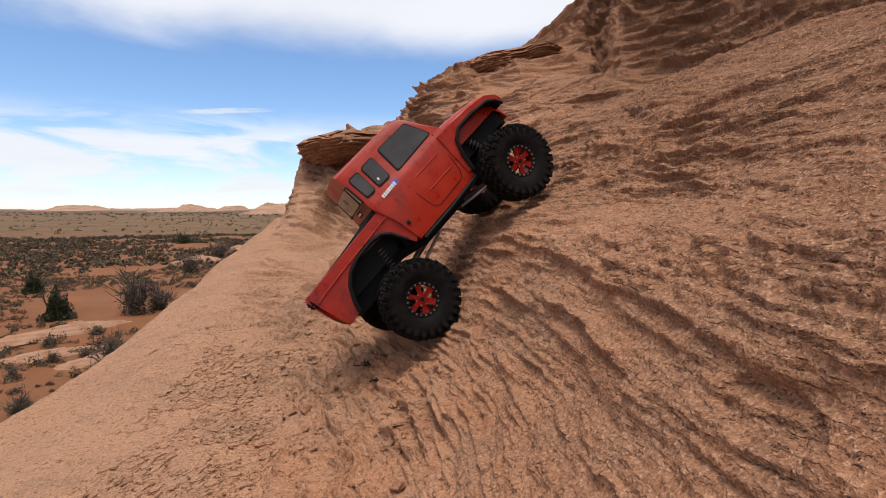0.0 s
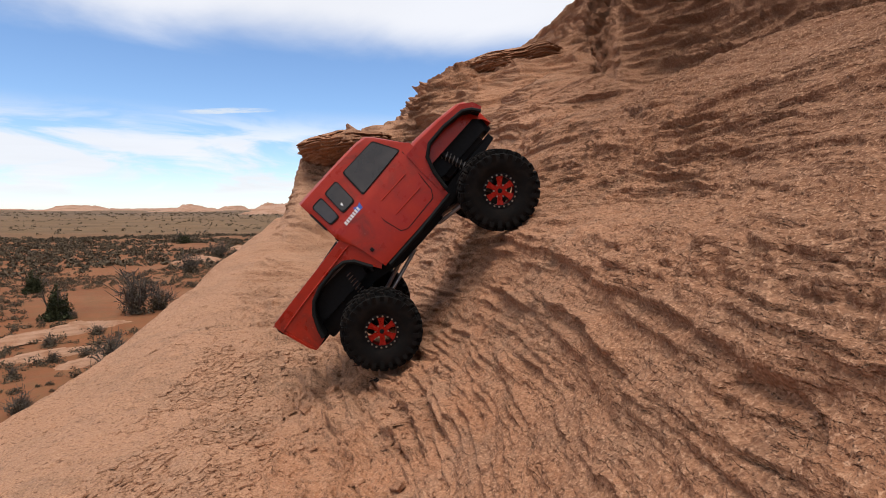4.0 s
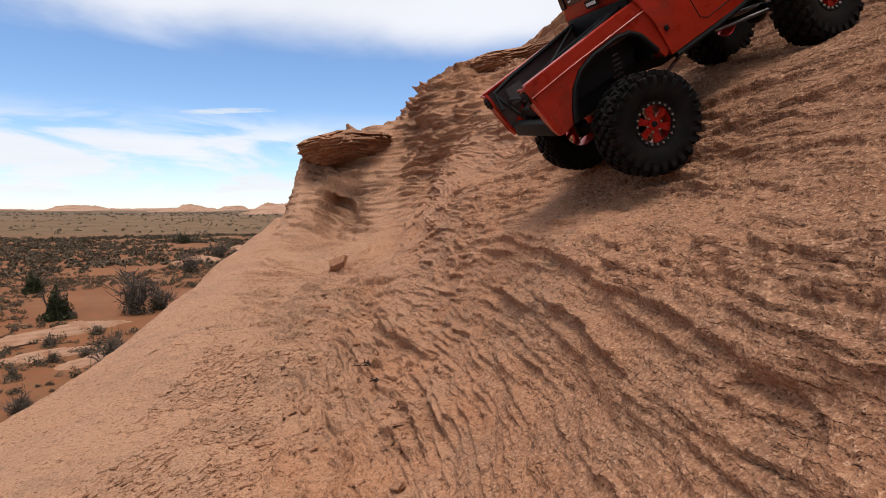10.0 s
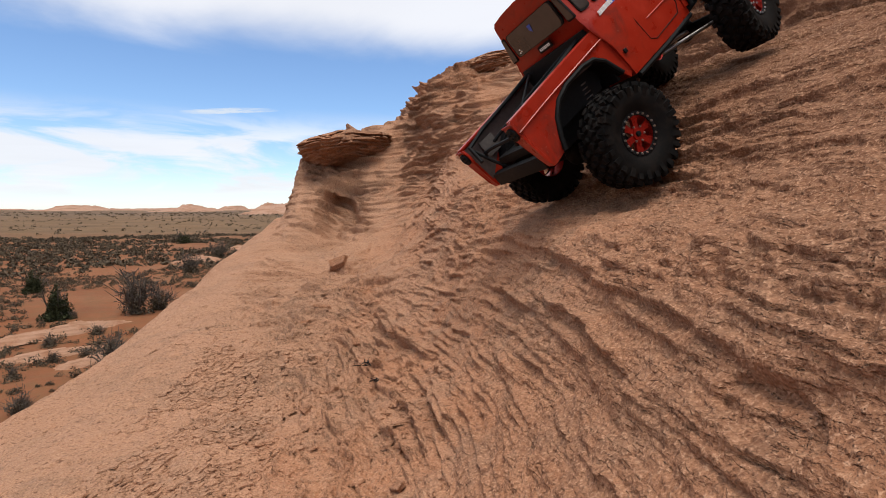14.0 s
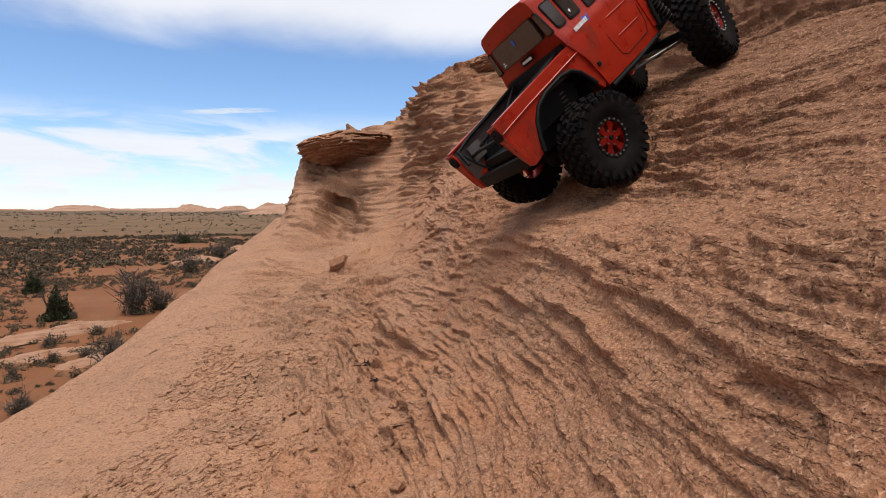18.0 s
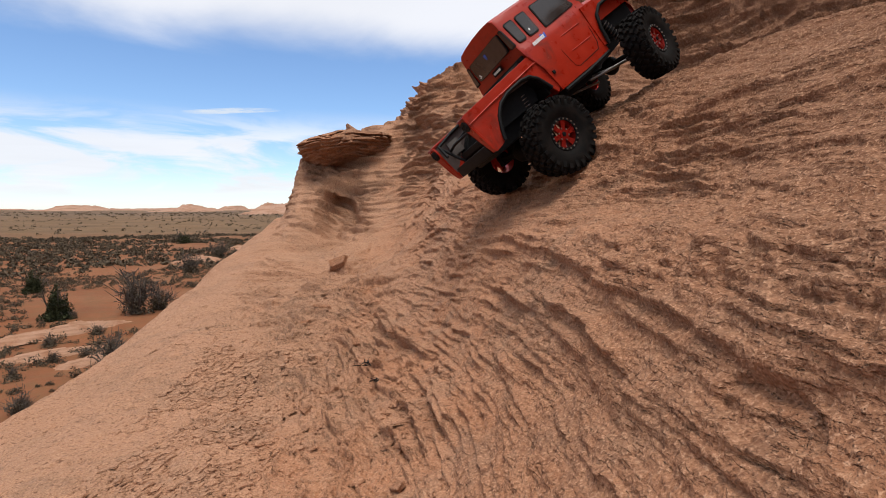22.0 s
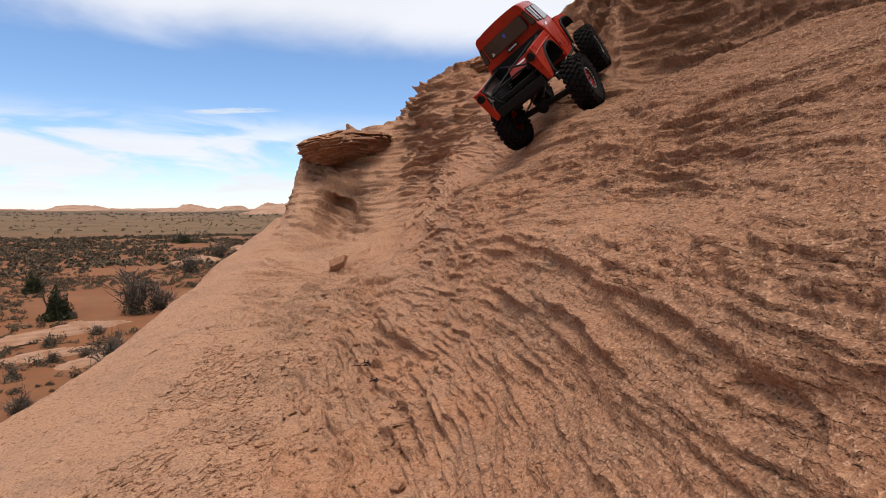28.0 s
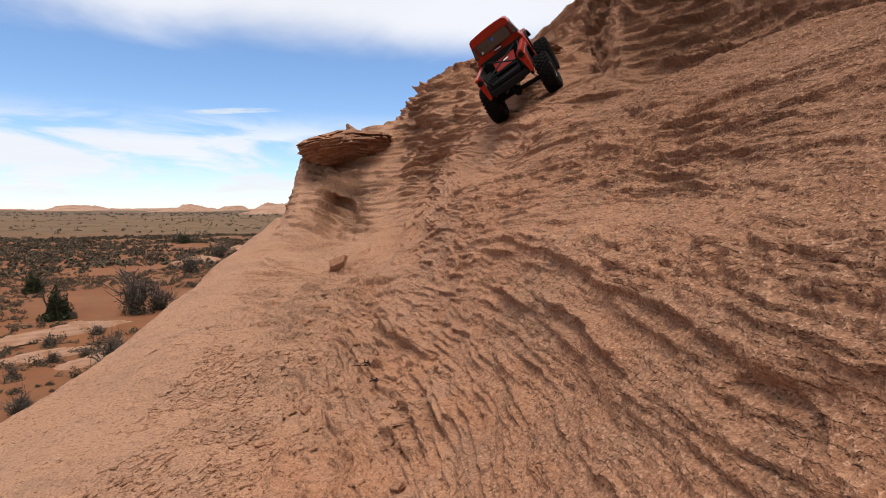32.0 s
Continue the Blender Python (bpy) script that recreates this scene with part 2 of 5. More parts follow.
def rock_base(a, s, rough=True):
    """Height over the eye's level, a metres along and s metres across."""
    k = np.interp(a, (-3, 1.2, 2.2, 3.3, 4.0, 5.0, 9.0), (0, 0, 0.38, 1.0, 1.4, 1.7, 2.0))
    t = s - 0.30 * k
    z = profile(t)
    # towards the headland the bench dies out into an even face
    even = np.interp(t, (-9.0, -4.6, -1.7, -1.1, -0.80, -0.50, -0.25, -0.13, 0.03, 0.35, 0.50, 0.76, 0.98, 1.28, 1.50, 2.2, 3.6, 7.0), (-9.0, -5.6, -1.45, -0.86, -0.535, -0.405, -0.38, -0.36, -0.30, -0.06, 0.10, 0.29, 0.31, 0.45, 0.86, 1.40, 2.05, 2.6))
    z = z + (even - z) * ramp(a, 2.4, 3.1) + 0.32 * k
    z = z + 0.10 * ramp(a, 1.6, 2.4) * ramp(s, 0.38, 0.62)
    z = z - 0.05 * np.exp(-((a - 1.42) / 0.28) ** 2) * ramp(s, 0.55, 0.72) * (1 - ramp(s, 0.9, 1.2))
    # the headland that closes the slope
    lift = np.interp(s, (-0.6, -0.2, 0.2, 0.5, 0.75, 0.9, 1.2, 1.5, 2.2), (0.36, 0.36, 0.46, 0.53, 0.50, 0.38, 0.29, 0.27, 0.30))
    front = 3.30 + 0.22 * vnoise(s * 1.7, 0, 3.1, 5) + 0.07 * vnoise(s * 5.1, 0, 1.1, 6)
    z = z + lift * (0.75 * ramp(a, front - 0.40, front + 0.85) + 0.25 * ramp(a, front + 0.42, front + 0.66)) * ramp(s, -0.40, -0.25)
    # the darker crag behind the crest
    brow = s - 0.40 * a + 0.05 * vnoise(a * 2.2, s * 2.2, 0, 9)
    z = z + 0.42 * ramp(a, 2.1, 2.7) * (0.8 * ramp(brow, 0.20, 0.29) + 0.2 * ramp(brow, 0.30, 0.50)) * (1 - ramp(a, 3.4, 4.2))
    # the slab swells towards its outer edge
    z = z + (0.035 * ramp(a, 2.2, 2.8) + 0.03 * ramp(a, 3.0, 3.6)) * np.exp(-((s + 0.50) / 0.17) ** 2)
    # humps and dips under the truck's way
    for ca, cs, wa, ws, lift in ((1.18, 0.325, 0.20, 0.04, -0.021), (1.71, 0.79, 0.17, 0.07, 0.042), (1.12, 0.66, 0.12, 0.05, 0.015), (1.04, 0.46, 0.10, 0.05, 0.012), (1.35, 0.43, 0.25, 0.10, 0.036), (1.20, 0.08, 0.25, 0.10, 0.030), (1.62, 0.75, 0.20, 0.10, 0.055), (0.80, 0.72, 0.25, 0.12, -0.032), (0.72, 0.45, 0.12, 0.06, -0.022), (1.50, 0.71, 0.12, 0.06, -0.050), (0.89, 0.45, 0.15, 0.075, 0.011), (1.6, 0.69, 0.15, 0.075, -0.015), (2.27, 0.69, 0.15, 0.075, -0.014), (1.05, 0.32, 0.15, 0.075, -0.009), (2.27, 0.85, 0.15, 0.075, 0.014), (0.73, 0.33, 0.15, 0.075, -0.012), (1.56, 0.54, 0.15, 0.075, 0.01), (1.87, 0.59, 0.15, 0.075, -0.007), (1.28, 0.27, 0.15, 0.075, 0.008), (1.31, 0.77, 0.15, 0.075, -0.006), (1.88, 0.79, 0.15, 0.075, 0.006), (1.72, 0.73, 0.15, 0.075, -0.006), (0.83, 0.62, 0.15, 0.075, 0.004), (0.85, 0.72, 0.15, 0.075, -0.003), (1.79, 0.78, 0.15, 0.075, 0.004), (1.72, 0.73, 0.15, 0.075, -0.004), (1.62, 0.79, 0.15, 0.075, 0.005), (0.72, 0.49, 0.15, 0.075, -0.002)):
        z = z + lift * np.exp(-((a - ca) / wa) ** 2 - ((s - cs) / ws) ** 2)
    # unseen high wall, added beside and behind the eye to block sky light
    z = z + 2.6 * ramp(s - 0.55 * np.maximum(a, 0), 1.5, 2.9)
    if not rough:
        return z
    z = z + 0.035 * vnoise(a * 1.7, s * 2.1, 0.3, 11) + 0.016 * vnoise(a * 4.3, s * 5.1, 1.3, 12)
    return z


def rock_points(a, s):
    """The weathered surface: beds stand out along the base's normal."""
    a, s = a.astype(np.float32), s.astype(np.float32)
    h = np.float32(0.004)
    z = rock_base(a, s)
    z0 = rock_base(a, s, False)
    za, zs = (rock_base(a + h, s, False) - z0) / h, (rock_base(a, s + h, False) - z0) / h
    ln = np.sqrt(za * za + zs * zs + 1)
    na, ns, nz = -za / ln, -zs / ln, 1 / ln
    inner = s + 0.16 * ramp(a, 1.2, 1.9) + 0.06 * vnoise(a * 3, s * 3, 0, 20)
    beds = (0.50 + 0.50 * ramp(inner, -0.26, -0.08)) * np.clip(1.45 - nz, 0.36, 1)
    beds = beds * (1 + 2.5 * ramp(inner, -0.26, -0.14) * (1 - ramp(s, 0.05, 0.18)) * ramp(a, 0.45, 0.8))
    beds = beds * (1 + 0.8 * ramp(a, 2.5, 3.3) * ramp(s, -0.3, 0.1) + 1.0 * ramp(s - 0.1 * a, 0.95, 1.15) * (1 - ramp(a, 3.3, 4)))
    far = ramp(a, 1.4, 2.8)
    beds = beds * (1 - 0.75 * ramp(a, 2.8, 3.2) * (1 - ramp(s, -0.30, -0.10)))
    # the beds' strike turns across the slope at the headland
    turn = ramp(a, 2.45, 2.95)
    g, h = a + (s + 2.7 - a) * turn, s + (a - 2.7 - s) * turn
    w1 = vnoise(a * 1.1, s * 1.9, z * 2, 21)
    w2 = vnoise(g * 5, h * 10, z * 9, 22)
    w3 = vnoise(g * 17, h * 30, z * 27, 23)
    w4 = vnoise(a * 55, s * 80, z * 70, 24)
    dip = 0.22 * vnoise(a * 0.8, s * 1.1, z * 3.0, 25)
    bed = z + (0.04 + dip) * np.minimum(a - 1.2, 0.7) * 0.5 + 0.032 * w1 + 0.0105 * w2 * (1 - 0.25 * far) + 0.0056 * w3 * (1 - 0.65 * far) + 0.0026 * w4 * (1 - 0.8 * far)
    # thin cross-beds come up across the gully's head
    bed = bed + 0.11 * ramp(a, 1.35, 2.5) * (1 - ramp(s, -0.10, 0.45)) * (1 - ramp(a, 2.5, 3.0)) + 0.05 * ramp(s, -0.22, 0.12)
    d = np.zeros_like(z)
    # beds: each juts out over a sharp parting, swells and dies out along its length
    for thick, out, fa, lip, seed in ((0.075, 0.0085 + 0.004 * far, 2.6, 0.05, 31), (0.029, 0.0082 + 0.006 * far, 6.5, 0.09 + 0.05 * far, 32), (0.0120, 0.0068, 13.0, 0.14 + 0.16 * far, 33), (0.0050, 0.0034 * (1 - 0.9 * far), 28.0, 0.24, 34)):
        u = bed / thick + 0.8 * vnoise(g * fa * 0.4, h * fa * 0.6, 0, seed + 7)
        i = np.floor(u)
        f = u - i
        k = i.astype(np.int64)
        amp = np.clip(0.12 + 2.0 * vnoise(g * fa * 0.8, h * fa * 1.3, i * 7.31, seed + 4), 0.0, 1.25)
        nose = np.where(f < lip, f / lip, np.power(1 - (f - lip) / (1 - lip), 0.75))
        # short breaks across the bed leave plates that stand out by their own measure
        jog = 1.4 * vnoise(g * fa * 2.1, h * fa * 2.1, i * 0.37, seed + 1)
        col = np.floor(g * fa * 1.1 + h * fa * 2.3 + jog + hash01(k + 5000, k * 0, k * 0, seed) * 9).astype(np.int64)
        plate_out = hash01(col + 9000, k + 5000, k * 0, seed + 2) - 0.5
        soft_out = vnoise(g * fa * 0.9, h * fa * 1.4, i * 3.1, seed)
        d += out * (amp * nose - 0.25 + 0.40 * soft_out + 0.45 * (1 - 0.6 * far) * plate_out * np.minimum(amp * 2, 1) * nose)
    d *= beds * (0.62 + 0.38 * ramp(a, 0.30, 0.80)) * (1 + 0.35 * ramp(s, 0.28, 0.5) * ramp(a, 0.4, 0.8))
    crumb = ramp(vnoise(a * 4, s * 6, z * 6, 45), -0.15, 0.45)
    chip = np.floor(3 * vnoise(a * 48, s * 66, z * 75, 44)) / 3
    chip2 = np.floor(2.5 * vnoise(a * 105, s * 140, z * 150, 46)) / 2.5
    d += 0.0030 * w2 + 0.0022 * w3 + 0.0012 * w4 + (0.0044 * chip * (1 - 0.55 * far) + 0.0030 * chip2 * (1 - 0.9 * far)) * (0.30 + 0.70 * crumb) * (0.70 + 0.30 * ramp(inner, -0.28, -0.12)) + 0.0010 * (1 - far) * vnoise(a * 190, s * 190, z * 190, 43)
    # a scooped hollow low on the flank: sharp on its upper side, open below
    ba, bs = (a - 0.268) + 1.9 * (s - 0.232), (s - 0.232) - 0.16 * (a - 0.268)
    edge = 1.0 - np.sqrt((ba / 0.060) ** 2 + ((bs + 0.004) / 0.0110) ** 2) + 0.16 * w3
    d -= 0.0085 * ramp(edge, 0.0, 0.10) * (0.35 + 0.65 * ramp(bs, -0.018, 0.004))
    cave = ramp(1.0 - np.sqrt(((s + 0.02 - 0.25 * (z - 0.02)) / 0.125) ** 2 + ((z + 0.035) / 0.16) ** 2) + 0.22 * vnoise(s * 8, z * 8, 0, 61), 0.0, 0.6) * ramp(a, 2.8, 3.15) * (1 - ramp(a, 4.2, 4.6))
    da, ds, z = a + na * d + 0.17 * cave, s + ns * d + 0.03 * cave, z + nz * d - 0.03 * cave
    p = np.stack([da * ALONG.x + ds * ACROSS.x, da * ALONG.y + ds * ACROSS.y, z + EYE.z], -1)
    return p


def steps(knots):
    """A run of numbers whose spacing changes evenly: knots of (value, spacing)."""
    out = [knots[0][0]]
    v = np.array([k[0] for k in knots])
    w = np.array([k[1] for k in knots])
    while out[-1] < v[-1]:
        out.append(out[-1] + float(np.interp(out[-1], v, w)))
    return np.array(out)


def build_rock():
    a = steps([(-3.0, 0.25), (-0.2, 0.05), (0.14, 0.0026), (0.9, 0.0025), (2.0, 0.0042), (3.6, 0.0068), (4.3, 0.0085), (5.0, 0.1), (9.0, 0.4)])
    s = steps([(-7.0, 0.5), (-1.6, 0.08), (-1.0, 0.006), (-0.4, 0.0027), (0.0, 0.0020), (0.1, 0.0014), (0.70, 0.0016), (0.9, 0.0038), (1.3, 0.0042), (2.2, 0.007), (2.9, 0.08), (7.0, 0.5)])
    A, S = np.meshgrid(a, s, indexing="ij")
    p = rock_points(A, S)
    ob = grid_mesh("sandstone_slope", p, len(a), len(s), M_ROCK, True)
    tagged(ob, "weathered orange sandstone slope with thin ledges", "rock", kind="structure")
    return ob


rock = build_rock()


def on_rock(a, s):
    p = rock_points(np.array([[a]]), np.array([[s]]))[0, 0]
    return Vector([float(v) for v in p])


# ---- the plain, its scrub and the far mesas


def mat_ground():
    k = Nodes("desert_soil")
    v = k.coord()
    sep = k.n("ShaderNodeSeparateXYZ")
    k.link(v, sep.inputs[0])
    far = k.math("SQRT", k.math("ADD", k.math("MULTIPLY", sep.outputs[0], sep.outputs[0]), k.math("MULTIPLY", sep.outputs[1], sep.outputs[1])))
    wob = k.noise(v, 0.02, 4)
    far = k.math("MULTIPLY", far, k.math("ADD", 0.6, k.math("MULTIPLY", wob, 0.8)))
    n1, n2, n3 = k.noise(v, 0.22, 5, 0.6), k.noise(v, 1.8, 5, 0.65), k.noise(v, 14, 4, 0.7)
    sand = k.ramp(n1, [(0.3, (0.145, 0.054, 0.025)), (0.55, (0.208, 0.082, 0.038)), (0.75, (0.204, 0.102, 0.056))])
    sand = k.mix(k.ramp(n2, [(0.46, 0.0), (0.62, 0.8)]), sand, (0.165, 0.080, 0.038))
    sand = k.mix(k.ramp(n3, [(0.55, 0.0), (0.75, 0.5)]), sand, (0.135, 0.072, 0.036))
    grass = k.ramp(k.noise(v, 0.035, 5, 0.65), [(0.3, (0.106, 0.065, 0.036)), (0.6, (0.157, 0.095, 0.051)), (0.8, (0.145, 0.072, 0.037))])
    scrub = k.ramp(k.noise(v, 0.012, 6, 0.7), [(0.35, (0.072, 0.054, 0.035)), (0.6, (0.170, 0.102, 0.062))])
    m1 = k.n("ShaderNodeMapRange", From_Min=70.0, From_Max=150.0)
    k.link(far, m1.inputs["Value"])
    m2 = k.n("ShaderNodeMapRange", From_Min=330.0, From_Max=520.0)
    k.link(far, m2.inputs["Value"])
    c = k.mix(m2.outputs[0], k.mix(m1.outputs[0], sand, grass), scrub)
    return k.done(c, 0.95, k.bump(n3, 0.05, 0.7), spec=0.1)


M_GROUND = mat_ground()


def ground_height(x, y):
    r = np.sqrt(x * x + y * y)
    z = 0.30 * vnoise(x * 0.11, y * 0.11, 0, 3) + 0.10 * vnoise(x * 0.5, y * 0.5, 0, 4) + 0.03 * vnoise(x * 1.9, y * 1.9, 0, 8)
    return z * ramp(r, 3, 9) * (1 - ramp(r, 150, 400)) + 1.2 * vnoise(x * 0.006, y * 0.006, 0, 6) * ramp(r, 80, 300)


def build_ground():
    r = np.concatenate([[0.0], np.geomspace(2.0, 4300, 230)])
    th = np.linspace(0, 2 * math.pi, 541)
    R, TH = np.meshgrid(r, th, indexing="ij")
    x, y = R * np.cos(TH), R * np.sin(TH)
    ob = grid_mesh("ground", np.stack([x, y, ground_height(x, y)], -1), len(r), len(th), M_GROUND)
    return tagged(ob, "dry orange desert plain with sparse grass", "ground", kind="structure")


build_ground()


def mat_leaf(name, dark, lite):
    k = Nodes(name)
    g = k.n("ShaderNodeNewGeometry")
    c = k.ramp(g.outputs["Random Per Island"], [(0.0, dark), (1.0, lite)])
    return k.done(c, 0.8, spec=0.15)


M_SAGE = mat_leaf("sage_leaf", (0.046, 0.034, 0.022), (0.125, 0.090, 0.056))
M_JUNIPER = mat_leaf("juniper_leaf", (0.016, 0.020, 0.008), (0.052, 0.054, 0.023))
M_TWIG = mat_leaf("grey_twig", (0.050, 0.040, 0.032), (0.12, 0.095, 0.075))


def leaf_cloud(rng, n, w, h, size, hollow=0.35):
    """Small leaf faces spread in a rough dome: points and quads."""
    u = rng.normal(size=(n, 3))
    u /= np.linalg.norm(u, axis=1)[:, None]
    u[:, 2] = np.abs(u[:, 2])
    rad = (hollow + (1 - hollow) * rng.random(n)) ** 0.6
    lump = 0.72 + 0.38 * vnoise(u[:, 0] * 2.3 + rng.random() * 9, u[:, 1] * 2.3, u[:, 2] * 2.3, 77)
    c = u * (rad * lump)[:, None] * np.array([w / 2, w / 2, h])
    a = rng.normal(size=(n, 3))
    a /= np.linalg.norm(a, axis=1)[:, None]
    b = np.cross(a, rng.normal(size=(n, 3)))
    b /= np.linalg.norm(b, axis=1)[:, None]
    sz = size * (0.6 + 0.8 * rng.random(n))[:, None]
    q = np.stack([c - a * sz, c + b * sz * 0.45, c + a * sz, c - b * sz * 0.45], 1)
    return q.reshape(-1, 3)


def quads_mesh(name, pts, material):
    me = bpy.data.meshes.new(name)
    n = len(pts) // 4
    me.vertices.add(n * 4)
    me.vertices.foreach_set("co", np.ascontiguousarray(pts, dtype=np.float32).ravel())
    me.loops.add(n * 4)
    me.loops.foreach_set("vertex_index", np.arange(n * 4, dtype=np.int32))
    me.polygons.add(n)
    me.polygons.foreach_set("loop_start", np.arange(n, dtype=np.int32) * 4)
    me.update(calc_edges=True)
    me.materials.append(material)
    return me


def gz(x, y):
    return float(ground_height(np.array([x], dtype=np.float32), np.array([y], dtype=np.float32))[0])


def build_scrub():
    """Sage over the plain, thick in a belt and thinning towards the rock."""
    rng = np.random.default_rng(5)
    pts = []
    for lo, hi, n, leaves, grow in ((9, 20, 260, 480, 0.42), (20, 50, 1900, 90, 0.55), (44, 118, 4300, 26, 0.95), (118, 330, 900, 10, 1.5), (330, 900, 1500, 8, 4.0)):
        r = np.sqrt(rng.uniform(lo * lo, hi * hi, n))
        th = radians(90) + np.radians(rng.uniform(13, 41, n))
        for x, y, d in zip(r * np.cos(th), r * np.sin(th), r):
            if vnoise(x * 0.16, y * 0.16, 0, 51) < (-0.45 if lo > 40 else -0.32) + (0.65 if lo > 100 else 0):
                continue
            w = grow * rng.uniform(0.5, 1.25)
            p = leaf_cloud(rng, leaves, w, w * rng.uniform(0.42, 0.62), w * (0.045 if d < 20 else 0.065 if d < 50 else 0.15))
            pts.append(p + np.array([x, y, gz(x, y) - 0.03]))
    me = quads_mesh("sagebrush", np.concatenate(pts), M_SAGE)
    tagged(new("sagebrush", me), "grey-green sagebrush scattered over the plain", "bush", kind="stuff")


def build_shrub(name, label, x, y, w, h, leaves, bare, material, seed, group=""):
    """A shrub: stems that fork from the root, and a crown of small leaves."""
    rng = np.random.default_rng(seed)
    z = gz(x, y)
    shrub = new(name)
    shrub.matrix_basis = pose(x, y, z)
    tagged(shrub, label, "shrub", group)
    bm = bmesh.new()
    for i in range(int(9 + 16 * bare)):
        th, tilt = rng.uniform(0, 6.28), rng.uniform(0.15, 1.0)
        d = Vector((math.cos(th) * tilt * w * 0.5, math.sin(th) * tilt * w * 0.5, h * (1.05 - 0.45 * tilt)))
        mid = d * rng.uniform(0.35, 0.6) + Vector(rng.normal(size=3) * w * 0.11)
        top = d * (0.6 + 0.5 * rng.random()) + Vector(rng.normal(size=3) * w * 0.10)
        top.z = max(top.z, mid.z * 1.1)
        r = 0.012 * w * (0.7 + 0.6 * rng.random())
        for a, b, rr in ((Vector(), mid, r * 1.5), (mid, top, r)):
            tube(bm, [a, a.lerp(b, 0.5) + Vector(rng.normal(size=3) * w * 0.02), b], rr, 4)
        for j in range(int(3 + 9 * bare)):
            a = mid.lerp(top, rng.random())
            b = a + Vector(rng.normal(size=3) * w * 0.14) + Vector((0, 0, h * 0.10))
            tube(bm, [a, b], r * 0.5, 3)
    part("stem_tangle", bm, M_TWIG, shrub, "bare grey stems")
    me = quads_mesh("crown", leaf_cloud(rng, int(leaves * 2.6), w, h, 0.036 * w, 0.15), material)
    ob = new("crown", me)
    ob.parent = shrub
    return shrub


def build_mesa(name, label, x, y, length, depth, height, turn, seed, steps_n=3):
    """A far mesa: a ridge with banded cliffs over a talus apron."""
    u = np.linspace(-1, 1, 70)
    v = np.linspace(-1, 1, 26)
    U, V = np.meshgrid(u, v, indexing="ij")
    crest = (0.55 + 0.45 * vnoise(U * 3.1, 0, 0, seed)) * (1 - np.abs(U) ** 3)
    rise = 1 - np.abs(V) ** 1.3
    t = np.clip(rise * 1.5, 0, 1)
    t = 0.35 * t + 0.65 * (np.floor(t * steps_n + 0.3 * vnoise(U * 9, V * 5, 0, seed + 1)) / steps_n + 0.25 * ramp((t * steps_n) % 1, 0.6, 1.0))
    z = height * crest * np.clip(t, 0, 1.1) + height * 0.06 * vnoise(U * 16, V * 9, 0, seed + 2) * ramp(rise, 0, 0.2)
    p = np.stack([U * length / 2, V * depth / 2, z - height * 0.05], -1)
    ob = grid_mesh(name, p, len(u), len(v), M_MESA)
    ob.matrix_basis = pose(x, y, -1.0, 0, 0, turn)
    return tagged(ob, label, "mesa", "mesas on the horizon")


def mat_mesa():
    k = Nodes("far_sandstone")
    v = k.coord((0.02, 0.02, 0.25))
    n = k.noise(v, 1.0, 6, 0.65)
    c = k.ramp(n, [(0.35, (0.26, 0.135, 0.085)), (0.5, (0.36, 0.22, 0.155)), (0.60, (0.28, 0.155, 0.10)), (0.70, (0.10, 0.085, 0.055))])
    return k.done(c, 0.95, k.bump(n, 2.0, 0.5), spec=0.1)


M_MESA = mat_mesa()


def mat_cloud():
    k = Nodes("thin_cloud")
    v = k.coord((0.006, 0.006, 0.05))
    n = k.noise(v, 1.0, 6, 0.6, 0.8)
    c = k.n("ShaderNodeTexCoord")
    sep = k.n("ShaderNodeSeparateXYZ")
    k.link(c.outputs["Generated"], sep.inputs[0])

    def bell(x):
        t = k.math("SUBTRACT", k.math("MULTIPLY", x, 2.0), 1.0)
        return k.math("SUBTRACT", 1.0, k.math("MULTIPLY", t, t))
    soft = k.math("MULTIPLY", bell(sep.outputs[0]), bell(sep.outputs[2]))
    mask = k.ramp(k.math("MULTIPLY", soft, n), [(0.22, 0.0), (0.50, 0.75)])
    glow = k.n("ShaderNodeEmission", Color=(0.90, 0.95, 1.0, 1.0), Strength=0.9)
    clear = k.n("ShaderNodeBsdfTransparent")
    mix = k.n("ShaderNodeMixShader")
    k.link(mask, mix.inputs[0]).link(clear.outputs[0], mix.inputs[1]).link(glow.outputs[0], mix.inputs[2])
    k.link(mix.outputs[0], k.out.inputs["Surface"])
    return k.m


def build_streak():
    """A far wisp of cloud that drifts."""
    u, v = np.meshgrid(np.linspace(-1, 1, 24), np.linspace(-1, 1, 8), indexing="ij")
    pts = np.stack([u * 340, 25 * u * u + 12 * v, v * 17 + 14 * u], -1)
    ob = grid_mesh("cloud", pts, 24, 8, mat_cloud())
    ob.visible_shadow = False
    return tagged(ob, "thin white wisp of cloud in a blue sky", "cloud")


CLOUD = build_streak()


# ---- the truck: a tenth-scale crawler; x forward, y to its left, z up, from the rear axle's middle


